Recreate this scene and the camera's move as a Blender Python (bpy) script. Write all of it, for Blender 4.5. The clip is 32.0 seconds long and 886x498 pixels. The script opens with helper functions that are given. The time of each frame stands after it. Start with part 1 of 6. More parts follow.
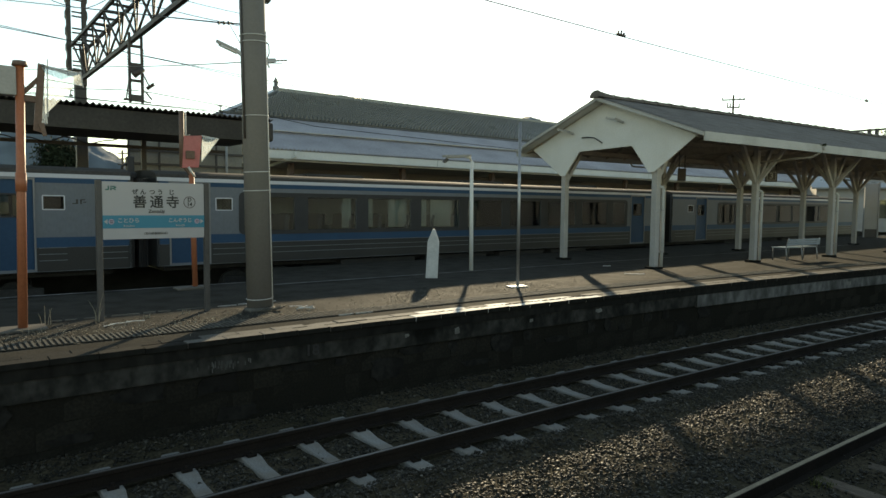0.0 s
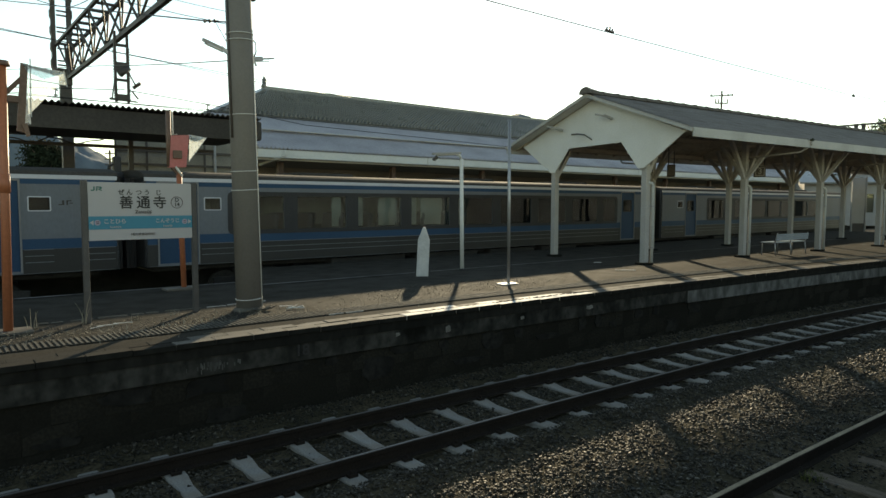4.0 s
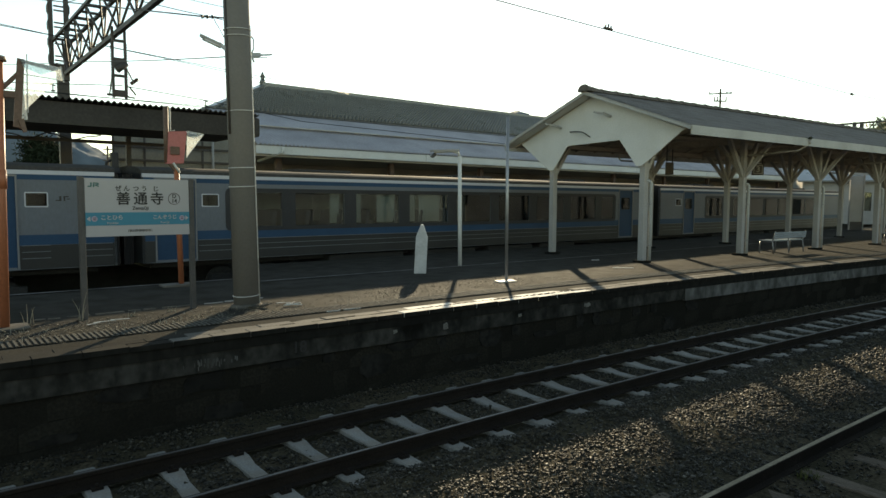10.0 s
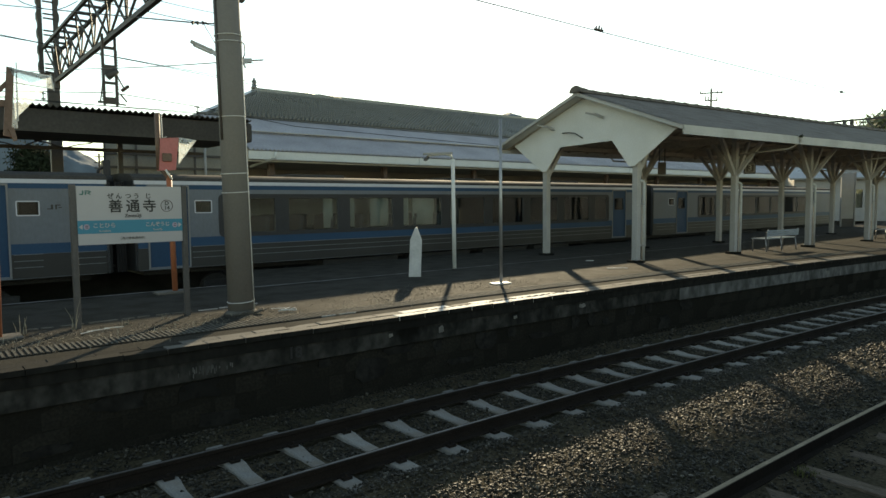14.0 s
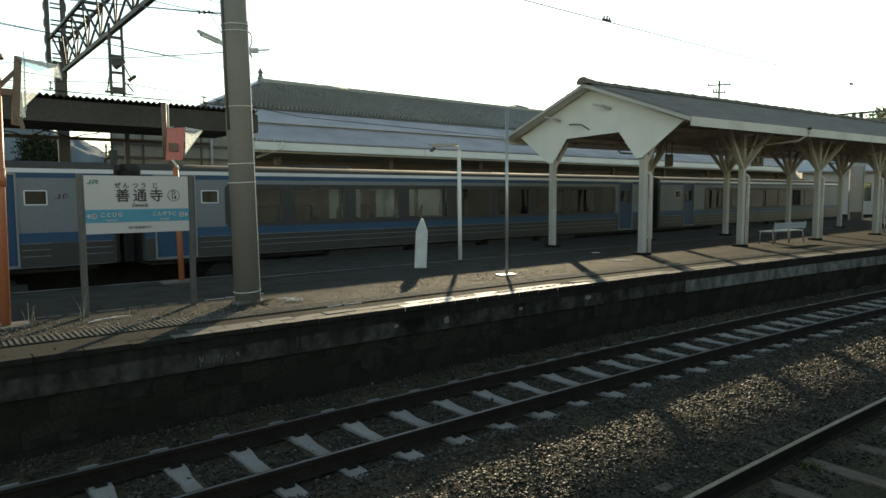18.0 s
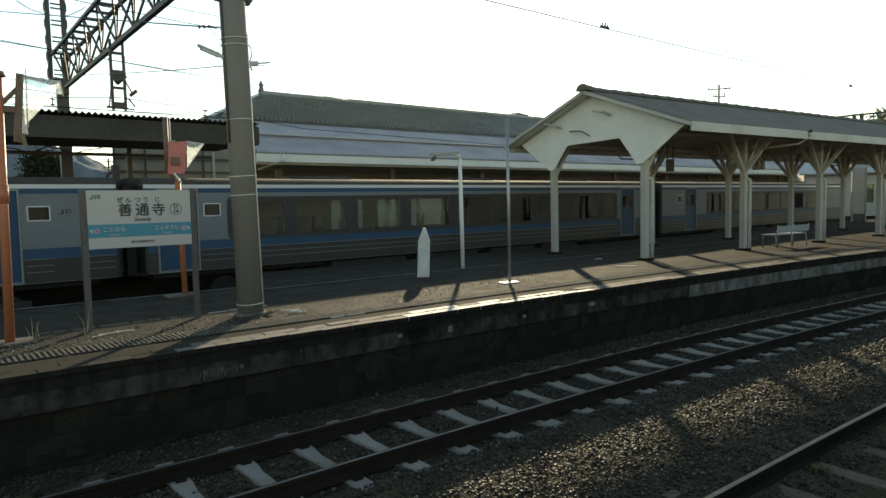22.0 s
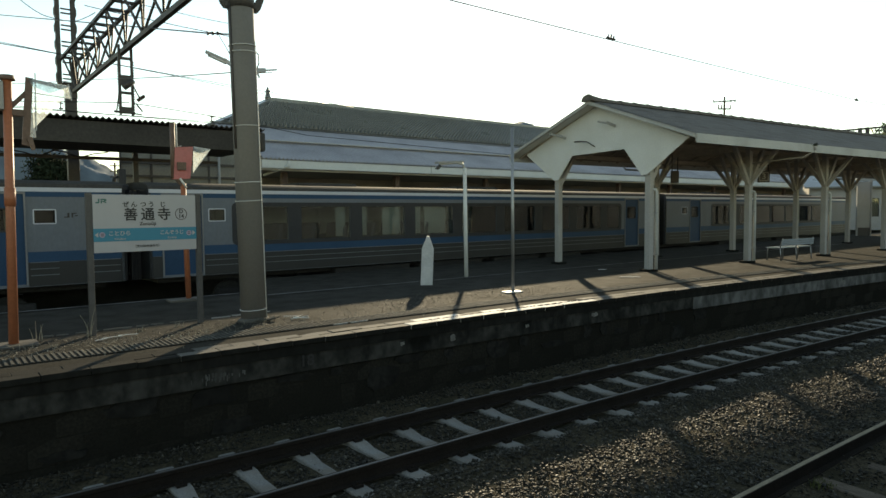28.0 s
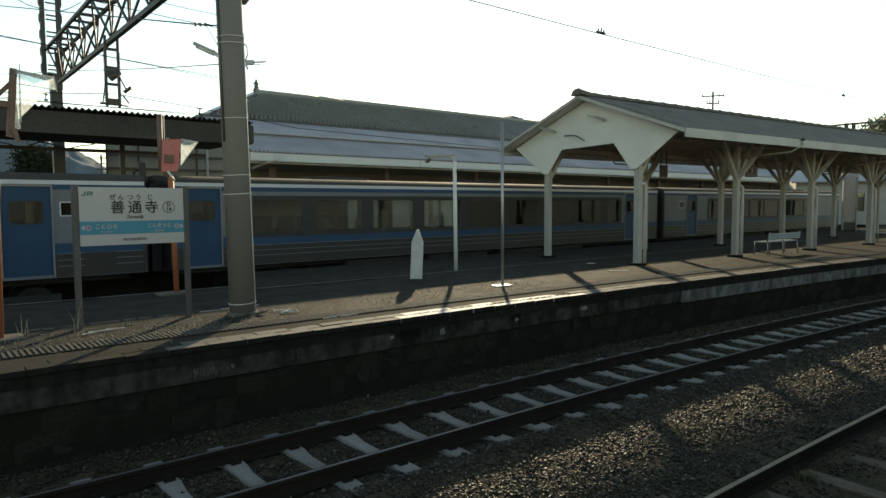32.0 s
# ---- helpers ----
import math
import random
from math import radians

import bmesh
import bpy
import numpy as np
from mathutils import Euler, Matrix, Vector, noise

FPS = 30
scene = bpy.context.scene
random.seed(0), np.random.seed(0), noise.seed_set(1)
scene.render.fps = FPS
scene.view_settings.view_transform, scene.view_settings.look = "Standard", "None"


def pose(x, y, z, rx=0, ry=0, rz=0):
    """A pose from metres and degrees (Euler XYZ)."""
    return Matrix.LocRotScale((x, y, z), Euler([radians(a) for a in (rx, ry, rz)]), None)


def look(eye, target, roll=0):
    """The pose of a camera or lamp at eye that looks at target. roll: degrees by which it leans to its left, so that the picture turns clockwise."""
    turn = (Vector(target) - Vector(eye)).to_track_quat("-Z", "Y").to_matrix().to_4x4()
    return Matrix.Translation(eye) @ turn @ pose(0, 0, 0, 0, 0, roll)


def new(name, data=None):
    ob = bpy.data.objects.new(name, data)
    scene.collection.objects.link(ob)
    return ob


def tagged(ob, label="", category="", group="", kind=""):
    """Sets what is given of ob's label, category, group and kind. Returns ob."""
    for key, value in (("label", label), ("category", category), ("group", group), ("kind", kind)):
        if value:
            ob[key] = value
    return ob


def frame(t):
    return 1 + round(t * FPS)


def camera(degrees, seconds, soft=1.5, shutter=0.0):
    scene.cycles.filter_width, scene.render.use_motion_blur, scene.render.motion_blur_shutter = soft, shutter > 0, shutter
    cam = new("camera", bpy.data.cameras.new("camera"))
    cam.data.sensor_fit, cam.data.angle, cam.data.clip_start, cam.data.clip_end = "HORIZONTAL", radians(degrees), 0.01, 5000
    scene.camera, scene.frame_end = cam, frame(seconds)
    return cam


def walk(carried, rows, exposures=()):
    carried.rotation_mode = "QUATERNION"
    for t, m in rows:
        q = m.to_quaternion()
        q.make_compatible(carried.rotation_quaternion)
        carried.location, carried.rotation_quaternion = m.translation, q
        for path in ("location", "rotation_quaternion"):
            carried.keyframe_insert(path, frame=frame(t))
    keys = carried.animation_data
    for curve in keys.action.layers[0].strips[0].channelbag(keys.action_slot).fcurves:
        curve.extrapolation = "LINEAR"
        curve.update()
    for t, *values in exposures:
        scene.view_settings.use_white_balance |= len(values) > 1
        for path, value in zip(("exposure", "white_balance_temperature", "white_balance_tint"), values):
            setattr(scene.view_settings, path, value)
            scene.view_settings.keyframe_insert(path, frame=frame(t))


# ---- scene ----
DEG = 68.1
cam = camera(DEG, 32.0, soft=1.5)
# seconds, x, y, z, turn, tilt, lean
PATH = [
    (0, -0.000, -0.000, 2.550, -38.000, -3.800, -0.600),
    (0.5, 0.012, 0.010, 2.549, -37.961, -4.072, -0.202),
    (1, 0.016, 0.014, 2.556, -38.091, -4.158, -0.079),
    (1.5, 0.013, 0.020, 2.552, -38.439, -3.900, -0.402),
    (2, 0.026, 0.024, 2.548, -38.148, -3.719, -0.265),
    (2.5, 0.031, 0.019, 2.549, -38.267, -3.717, -0.149),
    (3, 0.029, 0.028, 2.551, -38.631, -4.040, -0.180),
    (3.5, 0.034, 0.019, 2.553, -38.750, -4.021, -0.152),
    (5.5, 0.028, 0.020, 2.553, -39.064, -3.834, 0.083),
    (6, 0.035, 0.017, 2.558, -39.081, -3.676, 0.260),
    (6.5, 0.037, 0.005, 2.562, -39.060, -3.417, 0.337),
    (7, 0.038, 0.007, 2.560, -39.063, -3.387, 0.265),
    (7.5, 0.034, 0.009, 2.554, -39.115, -3.611, -0.031),
    (8, 0.033, 0.020, 2.559, -39.033, -3.608, 0.236),
    (8.5, 0.035, 0.019, 2.556, -39.120, -3.859, 0.110),
    (9, 0.038, 0.019, 2.557, -39.104, -3.920, -0.144),
    (9.5, 0.034, 0.021, 2.558, -38.879, -4.095, -0.311),
    (10, 0.044, 0.020, 2.556, -38.946, -4.248, -0.306),
    (10.5, 0.043, 0.023, 2.553, -39.126, -4.199, -0.192),
    (11, 0.040, 0.035, 2.556, -39.219, -4.261, -0.132),
    (11.5, 0.050, 0.028, 2.545, -39.163, -3.952, 0.077),
    (12, 0.047, 0.020, 2.554, -39.046, -3.818, 0.196),
    (12.5, 0.047, 0.028, 2.549, -39.178, -4.075, 0.148),
    (13, 0.050, 0.023, 2.546, -39.021, -4.173, 0.064),
    (13.5, 0.048, 0.024, 2.559, -39.619, -4.026, 0.357),
    (14, 0.048, 0.025, 2.559, -39.497, -4.007, 0.512),
    (14.5, 0.050, 0.018, 2.560, -39.026, -4.059, 0.703),
    (16.5, 0.054, 0.022, 2.555, -38.812, -4.519, 0.613),
    (17, 0.043, 0.025, 2.554, -38.991, -4.709, 0.306),
    (17.5, 0.051, 0.027, 2.547, -39.273, -4.880, 0.153),
    (18, 0.043, 0.026, 2.546, -38.995, -4.724, 0.271),
    (18.5, 0.047, 0.033, 2.545, -38.860, -4.917, 0.516),
    (19, 0.045, 0.028, 2.553, -38.621, -4.638, 0.593),
    (19.5, 0.050, 0.018, 2.551, -38.499, -4.611, 0.471),
    (20, 0.059, 0.014, 2.549, -38.435, -4.804, 0.646),
    (20.5, 0.065, 0.023, 2.544, -38.356, -4.801, 0.802),
    (21, 0.053, 0.023, 2.552, -38.621, -4.578, 0.685),
    (21.5, 0.046, 0.033, 2.551, -38.782, -4.275, 0.835),
    (22, 0.049, 0.024, 2.551, -38.826, -3.967, 1.252),
    (22.5, 0.044, 0.019, 2.555, -39.019, -3.774, 1.090),
    (23, 0.053, 0.022, 2.557, -38.630, -3.669, 1.051),
    (23.5, 0.049, 0.021, 2.553, -38.766, -3.821, 1.044),
    (24, 0.052, 0.014, 2.556, -38.645, -3.742, 1.024),
    (24.5, 0.053, 0.012, 2.555, -38.610, -3.763, 0.836),
    (25, 0.051, 0.019, 2.551, -38.580, -3.624, 0.626),
    (25.5, 0.047, 0.026, 2.555, -38.780, -3.578, 0.727),
    (27.5, 0.045, 0.026, 2.551, -38.454, -3.441, 0.332),
    (28, 0.042, 0.018, 2.555, -38.465, -3.242, 0.481),
    (28.5, 0.040, 0.032, 2.550, -38.724, -3.423, 0.582),
    (29, 0.039, 0.026, 2.555, -38.431, -3.610, 0.462),
    (29.5, 0.041, 0.026, 2.548, -38.539, -3.609, 0.351),
    (30, 0.044, 0.020, 2.549, -38.801, -3.824, 0.350),
    (30.5, 0.038, 0.020, 2.559, -39.167, -3.827, 0.346),
    (31, 0.039, 0.027, 2.554, -39.042, -3.824, 0.341),
    (31.5, 0.042, 0.024, 2.548, -39.177, -4.023, 0.293),
    (32, 0.044, 0.029, 2.557, -39.381, -3.812, 0.333),
]
walk(cam, [(t, pose(x, y, z, 90 + tilt, lean, turn)) for t, x, y, z, turn, tilt, lean in PATH], exposures=((0, 1.42, 10500, 4), (8, 1.36, 10500, 4), (19, 1.6, 10500, 4), (25, 1.42, 10500, 4), (32, 1.36, 10500, 4)))

# ---- daylight: a low winter sun behind the station roof ----
SUN_TURN, SUN_HEIGHT = 42.2, 15.5
world = bpy.data.worlds.new("world")
scene.world = world
world.use_nodes = True
wn = world.node_tree.nodes
sky = wn.new("ShaderNodeTexSky")
sky.sky_type = "NISHITA"
sky.sun_disc = False
sky.sun_elevation, sky.sun_rotation = radians(SUN_HEIGHT), radians(SUN_TURN)
sky.air_density, sky.dust_density, sky.ozone_density = 0.9, 0.06, 2.0
wn["Background"].inputs["Strength"].default_value = 0.122
world.node_tree.links.new(sky.outputs[0], wn["Background"].inputs["Color"])
sun = new("sun", bpy.data.lights.new("sun", "SUN"))
sun.data.energy, sun.data.angle, sun.data.color = 2.4, radians(0.8), (1.0, 0.965, 0.92)
az, el = radians(SUN_TURN), radians(SUN_HEIGHT)
sun.matrix_world = look((0, 0, 30), (-math.sin(az) * math.cos(el), -math.cos(az) * math.cos(el), 30 - math.sin(el)))


# ---- materials ----
def ramp(nt, fac, stops):
    r = nt.nodes.new("ShaderNodeValToRGB")
    e = r.color_ramp.elements
    while len(e) < len(stops):
        e.new(0.5)
    for i, (p, c) in enumerate(stops):
        e[i].position, e[i].color = p, (c[0], c[1], c[2], 1)
    nt.links.new(fac, r.inputs[0])
    return r.outputs[0]


def tint(c, k):
    return tuple(max(0.0, min(1.0, v * k)) for v in c)


def mat(name, color, rough=0.7, metal=0.0, grain=30.0, vary=0.18, stain=1.3, stained=0.25, dirt=None, bump=0.15, each=0.0, spec=0.4, stretch=(1, 1, 1), bump_scale=None):
    """A surface with fine grain, large stains, slight relief and, for alike pieces, a shade of its own."""
    m = bpy.data.materials.new(name)
    m.use_nodes = True
    nt = m.node_tree
    n, l = nt.nodes, nt.links
    b = n["Principled BSDF"]
    b.inputs["Metallic"].default_value = metal
    b.inputs["Specular IOR Level"].default_value = spec
    tc = n.new("ShaderNodeTexCoord")
    mp = n.new("ShaderNodeMapping")
    mp.inputs["Scale"].default_value = stretch
    l.new(tc.outputs["Object"], mp.inputs["Vector"])
    fine, big = n.new("ShaderNodeTexNoise"), n.new("ShaderNodeTexNoise")
    for t, s, d in ((fine, grain, 6), (big, stain, 4)):
        t.inputs["Scale"].default_value, t.inputs["Detail"].default_value = s, d
        l.new(mp.outputs[0], t.inputs["Vector"])
    base = ramp(nt, fine.outputs[0], [(0.3, tint(color, 1 - vary)), (0.7, tint(color, 1 + vary))])
    mask = ramp(nt, big.outputs[0], [(0.42, (0, 0, 0)), (0.68, (stained, stained, stained))])
    mx = n.new("ShaderNodeMix")
    mx.data_type = "RGBA"
    l.new(mask, mx.inputs[0])
    l.new(base, mx.inputs[6])
    mx.inputs[7].default_value = (*(dirt or tint(color, 0.45)), 1)
    out = mx.outputs[2]
    if each:
        info = n.new("ShaderNodeObjectInfo")
        hsv = n.new("ShaderNodeHueSaturation")
        mr = n.new("ShaderNodeMapRange")
        mr.inputs[3].default_value, mr.inputs[4].default_value = 1 - each, 1 + each
        l.new(info.outputs["Random"], mr.inputs[0])
        l.new(mr.outputs[0], hsv.inputs["Value"])
        l.new(out, hsv.inputs["Color"])
        out = hsv.outputs[0]
    l.new(out, b.inputs["Base Color"])
    rr = n.new("ShaderNodeMapRange")
    rr.inputs[3].default_value, rr.inputs[4].default_value = max(0.03, rough - 0.1), min(1, rough + 0.1)
    l.new(big.outputs[0], rr.inputs[0])
    l.new(rr.outputs[0], b.inputs["Roughness"])
    if bump:
        bp = n.new("ShaderNodeBump")
        bp.inputs["Strength"].default_value, bp.inputs["Distance"].default_value = bump, 0.01
        src = fine
        if bump_scale:
            src = n.new("ShaderNodeTexNoise")
            src.inputs["Scale"].default_value, src.inputs["Detail"].default_value = bump_scale, 5
            l.new(mp.outputs[0], src.inputs["Vector"])
        l.new(src.outputs[0], bp.inputs["Height"])
        l.new(bp.outputs[0], b.inputs["Normal"])
    return m


def glass(name, through_color, ior=1.5, rough=0.02):
    m = bpy.data.materials.new(name)
    m.use_nodes = True
    nt = m.node_tree
    n, l = nt.nodes, nt.links
    n.remove(n["Principled BSDF"])
    tr, gl, mx, fr = n.new("ShaderNodeBsdfTransparent"), n.new("ShaderNodeBsdfGlossy"), n.new("ShaderNodeMixShader"), n.new("ShaderNodeFresnel")
    tr.inputs[0].default_value = (*through_color, 1)
    gl.inputs["Roughness"].default_value = rough
    gl.inputs["Color"].default_value = (0.5, 0.56, 0.6, 1)
    fr.inputs[0].default_value = ior
    l.new(fr.outputs[0], mx.inputs[0])
    l.new(tr.outputs[0], mx.inputs[1])
    l.new(gl.outputs[0], mx.inputs[2])
    l.new(mx.outputs[0], n["Material Output"].inputs[0])
    return m


ASPHALT = mat("asphalt", (0.04555, 0.04245, 0.03624), 0.9, grain=120, vary=0.4, stain=2.2, stained=0.75, dirt=(0.02485, 0.02433, 0.01864), bump=0.35, spec=0.035)
GRAVEL = mat("gritty_dirt", (0.04843, 0.04382, 0.03575), 0.95, grain=60, vary=0.4, stain=1.1, stained=0.4, bump=0.15, spec=0.02)
COPING = mat("coping_concrete", (0.1344, 0.1241, 0.1083), 0.85, grain=70, vary=0.25, stain=1.7, stained=0.55, dirt=(0.0553, 0.05136, 0.04344), bump=0.3, each=0.12, spec=0.08)
COPING_PALE = mat("pale_coping", (0.546, 0.52, 0.4745), 0.8, grain=70, vary=0.15, stain=3.0, stained=0.35, dirt=(0.39, 0.351, 0.299), bump=0.2, each=0.1)
# Darker coping colour for x below 2.3 and beyond 22.
COPING_DARK = mat("dark_coping", (0.0385, 0.03546, 0.03039), 0.9, grain=60, vary=0.3, stain=2.0, stained=0.5, dirt=(0.02532, 0.02431, 0.01925), bump=0.3, each=0.15, spec=0.03)
# BEAM, WALLC, BLOCK and MORTAR: near black, holding the sunless wall's shade.
BEAM = mat("shade_black_beam", (0.01817, 0.01771, 0.01545), 0.95, grain=9, vary=0.35, stain=0.6, stained=0.7, dirt=(0.00999, 0.01045, 0.009083), bump=0.3, stretch=(1, 1, 0.5), spec=0.03)
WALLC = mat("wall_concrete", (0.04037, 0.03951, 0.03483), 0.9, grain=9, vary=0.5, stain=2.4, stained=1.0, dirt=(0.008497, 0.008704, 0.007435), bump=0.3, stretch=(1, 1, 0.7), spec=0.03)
LIME = mat("lime_bloom", (0.18, 0.174, 0.156), 0.9, grain=30, vary=0.3, stain=6, stained=0.6, bump=0.1, spec=0.1)
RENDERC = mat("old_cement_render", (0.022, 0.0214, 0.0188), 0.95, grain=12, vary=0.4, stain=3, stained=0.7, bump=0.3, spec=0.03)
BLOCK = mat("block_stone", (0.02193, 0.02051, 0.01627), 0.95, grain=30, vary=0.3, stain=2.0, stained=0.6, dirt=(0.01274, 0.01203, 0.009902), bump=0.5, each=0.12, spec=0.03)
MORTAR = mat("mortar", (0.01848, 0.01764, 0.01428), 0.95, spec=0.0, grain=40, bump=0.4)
FASCIA = mat("grimy_white_paint", (0.4, 0.4, 0.38), 0.7, grain=25, vary=0.1, stain=1.4, stained=0.45, dirt=(0.25, 0.245, 0.225), bump=0.08, spec=0.25)
POSTW = mat("dulled_white_paint", (0.483, 0.483, 0.4715), 0.7, grain=25, vary=0.08, stain=4, stained=0.35, bump=0.05)
BACKWALL = mat("grey_bounce_wall", (0.3, 0.3, 0.295), 0.9, grain=20, vary=0.15, stain=0.8, stained=0.4, bump=0.1, spec=0.1)
HOMECONC = mat("pale_bounce_concrete", (0.36, 0.345, 0.315), 0.85, grain=40, vary=0.15, stain=0.8, stained=0.4, bump=0.2, spec=0.1)
SLEEPER = mat("sleeper_concrete", (0.225, 0.217, 0.2), 0.8, grain=55, vary=0.2, stain=4.0, stained=0.65, dirt=(0.1972, 0.1602, 0.1232), bump=0.2, each=0.1, spec=0.08)
TIMBER = mat("sleeper_timber", (0.1382, 0.1094, 0.0841), 0.9, grain=14, vary=0.4, stain=3.0, stained=0.5, bump=0.6, each=0.2, stretch=(6, 1, 6), spec=0.05)
RAILTOP = mat("worn_rail_steel", (0.1344, 0.1277, 0.1176), 0.5, metal=0.7, grain=60, vary=0.12, stained=0.2, bump=0.03)
RUST = mat("rail_rust", (0.0208, 0.01612, 0.013), 0.85, grain=60, vary=0.35, stain=3.0, stained=0.4, bump=0.3, spec=0.1)
RUSTTOP = mat("rusty_rail_top", (0.27, 0.22, 0.155), 0.85, grain=70, vary=0.3, stain=5, stained=0.4, bump=0.15, spec=0.12)
BALLAST = mat("ballast_bed", (0.06409, 0.05194, 0.03426), 0.95, grain=28, vary=0.5, stain=1.6, stained=0.6, dirt=(0.03315, 0.03204, 0.01989), bump=1.0, spec=0.03)
SOIL = mat("far_ground", (0.12, 0.11, 0.085), 0.95, grain=6, vary=0.35, stain=0.06, stained=0.4, bump=0.4, spec=0.0)
TACTILE = mat("tactile_tile", (0.113, 0.1065, 0.09313), 0.85, grain=60, vary=0.35, stain=2.0, stained=0.9, bump=0.2, each=0.12, spec=0.03)
WHITELINE = mat("worn_white_line", (0.1584, 0.1535, 0.1436), 0.85, grain=30, vary=0.4, stain=2.2, stained=0.9, dirt=(0.0594, 0.05643, 0.05247), bump=0.1, spec=0.1)
POLEC = mat("pole_concrete", (0.1579, 0.146, 0.1313), 0.8, grain=30, vary=0.06, stain=1.2, stained=0.25, dirt=(0.1123, 0.1017, 0.0877), bump=0.06)
WHITE = mat("weathered_white_paint", (0.58, 0.58, 0.555), 0.6, grain=25, vary=0.06, stain=1.6, stained=0.3, dirt=(0.45, 0.44, 0.4), bump=0.05)
CREAM = mat("column_paint", (0.34, 0.325, 0.305), 0.7, grain=25, vary=0.1, stain=2.0, stained=0.35, dirt=(0.26, 0.24, 0.21), bump=0.08, spec=0.25)
WOODC = mat("canopy_timber", (0.429, 0.3705, 0.299), 0.8, grain=16, vary=0.2, stain=1.4, stained=0.35, bump=0.15, stretch=(1, 5, 5))
ROOFGREY = mat("canopy_roof_sheet", (0.135, 0.12, 0.106), 0.9, grain=18, vary=0.35, stain=1.6, stained=0.6, dirt=(0.08, 0.07, 0.06), bump=0.6, bump_scale=9, spec=0.15)
ROOFBASE = mat("roof_felt", (0.105, 0.108, 0.105), 0.8)
TILE = mat("roof_tile", (0.17, 0.172, 0.16), 0.3, grain=20, vary=0.25, stain=0.6, stained=0.3, bump=0.08, each=0.15, spec=0.75)
SLATE = mat("corrugated_slate", (0.3323, 0.3226, 0.3421), 0.5, spec=0.5, grain=14, vary=0.12, stain=0.8, stained=0.35, bump=0.08)
DARKROOF = mat("dark_shed_roof", (0.0512, 0.0464, 0.0416), 0.85, grain=14, vary=0.2, stain=1.0, stained=0.4, bump=0.1)
STEELD = mat("dark_painted_steel", (0.065, 0.0611, 0.0572), 0.6, metal=0.3, grain=30, vary=0.25, stain=2.0, stained=0.4, dirt=(0.104, 0.0715, 0.052), bump=0.1)
GALV = mat("galvanised_steel", (0.32, 0.32, 0.32), 0.45, metal=0.75, grain=40, vary=0.12, stain=3.0, stained=0.2, bump=0.04)
SIGNPOST = mat("sign_post_brown", (0.078, 0.07072, 0.06448), 0.6, grain=40, vary=0.15, stain=3, stained=0.3, bump=0.05)
SIGNWHITE = mat("sign_white", (0.3693, 0.3518, 0.3484), 0.4, grain=8, vary=0.02, stain=1.5, stained=0.08, dirt=(0.4181, 0.4181, 0.3902), bump=0.0)
SIGNBLUE = mat("sign_blue", (0.0135, 0.1913, 0.27), 0.4, grain=8, vary=0.03, stain=1.5, stained=0.08, bump=0.0)
INK = mat("sign_ink", (0.02, 0.02, 0.02), 0.5, grain=20, vary=0.1, bump=0.0)
INKGREEN = mat("sign_teal_ink", (0.02, 0.12, 0.1), 0.5, grain=20, vary=0.1, bump=0.0)
PINK = mat("sign_pale_lilac", (0.34, 0.3, 0.37), 0.5, grain=20, vary=0.1, bump=0.0)
RINGINK = mat("sign_plum_ink", (0.09, 0.06, 0.065), 0.5, grain=20, vary=0.1, bump=0.0)
ORANGE = mat("orange_paint", (0.3488, 0.1125, 0.054), 0.5, grain=30, vary=0.12, stain=2.4, stained=0.35, dirt=(0.2812, 0.09, 0.045), bump=0.06)
REDDISH = mat("faded_red_paint", (0.45, 0.135, 0.1275), 0.6, grain=25, vary=0.1, stain=3.0, stained=0.3, dirt=(0.45, 0.21, 0.18), bump=0.05)
BROWNP = mat("dark_brown_frame", (0.135, 0.0825, 0.06), 0.6, grain=30, vary=0.2, stain=3, stained=0.3, bump=0.05)
SILVER = mat("train_silver_paint", (0.1267, 0.1416, 0.1608), 0.55, metal=0.1, spec=0.25, grain=20, vary=0.08, stain=1.1, stained=0.45, dirt=(0.1212, 0.1212, 0.1187), bump=0.015, stretch=(1, 1, 0.45))
TRBLUE = mat("train_blue_paint", (0.0153, 0.0561, 0.1105), 0.5, spec=0.2, grain=20, vary=0.06, stain=0.9, stained=0.25, bump=0.01)
# Darker grey for the body below the blue band and the car ends.
TRLOW = mat("train_lower_dark_grey", (0.0231, 0.02392, 0.0231), 0.5, metal=0.1, grain=20, vary=0.08, stain=0.9, stained=0.3, bump=0.01)
TRDOOR = mat("train_door_blue", (0.0128, 0.0496, 0.1), 0.5, spec=0.2, grain=20, vary=0.06, stain=0.9, stained=0.15, bump=0.01)
TRTOP = mat("train_pale_band", (0.448, 0.464, 0.504), 0.4, grain=20, vary=0.04, stain=1.2, stained=0.15, bump=0.01)
TRROOF = mat("train_roof_grey", (0.058, 0.054, 0.049), 0.9, spec=0.1, grain=20, vary=0.2, stain=0.9, stained=0.4, bump=0.05)
TRDARK = mat("train_underframe", (0.028, 0.027, 0.026), 0.85, grain=20, vary=0.3, stain=2, stained=0.4, bump=0.2)
RUBBER = mat("black_rubber", (0.024, 0.024, 0.0256), 0.6, grain=20, vary=0.2, bump=0.05)
SEAT = mat("seat_cloth", (0.08, 0.08, 0.096), 0.9, grain=90, vary=0.2, bump=0.1, each=0.15)
INNER = mat("train_inner_panel", (0.252, 0.252, 0.243), 0.6, grain=20, vary=0.05, bump=0.02)
TRFRAME = mat("train_door_frame", (0.18, 0.18, 0.18), 0.5, grain=20, vary=0.06, bump=0.01)
CURTAIN = mat("pale_curtain", (0.48, 0.488, 0.464), 0.9, grain=50, vary=0.1, bump=0.1)
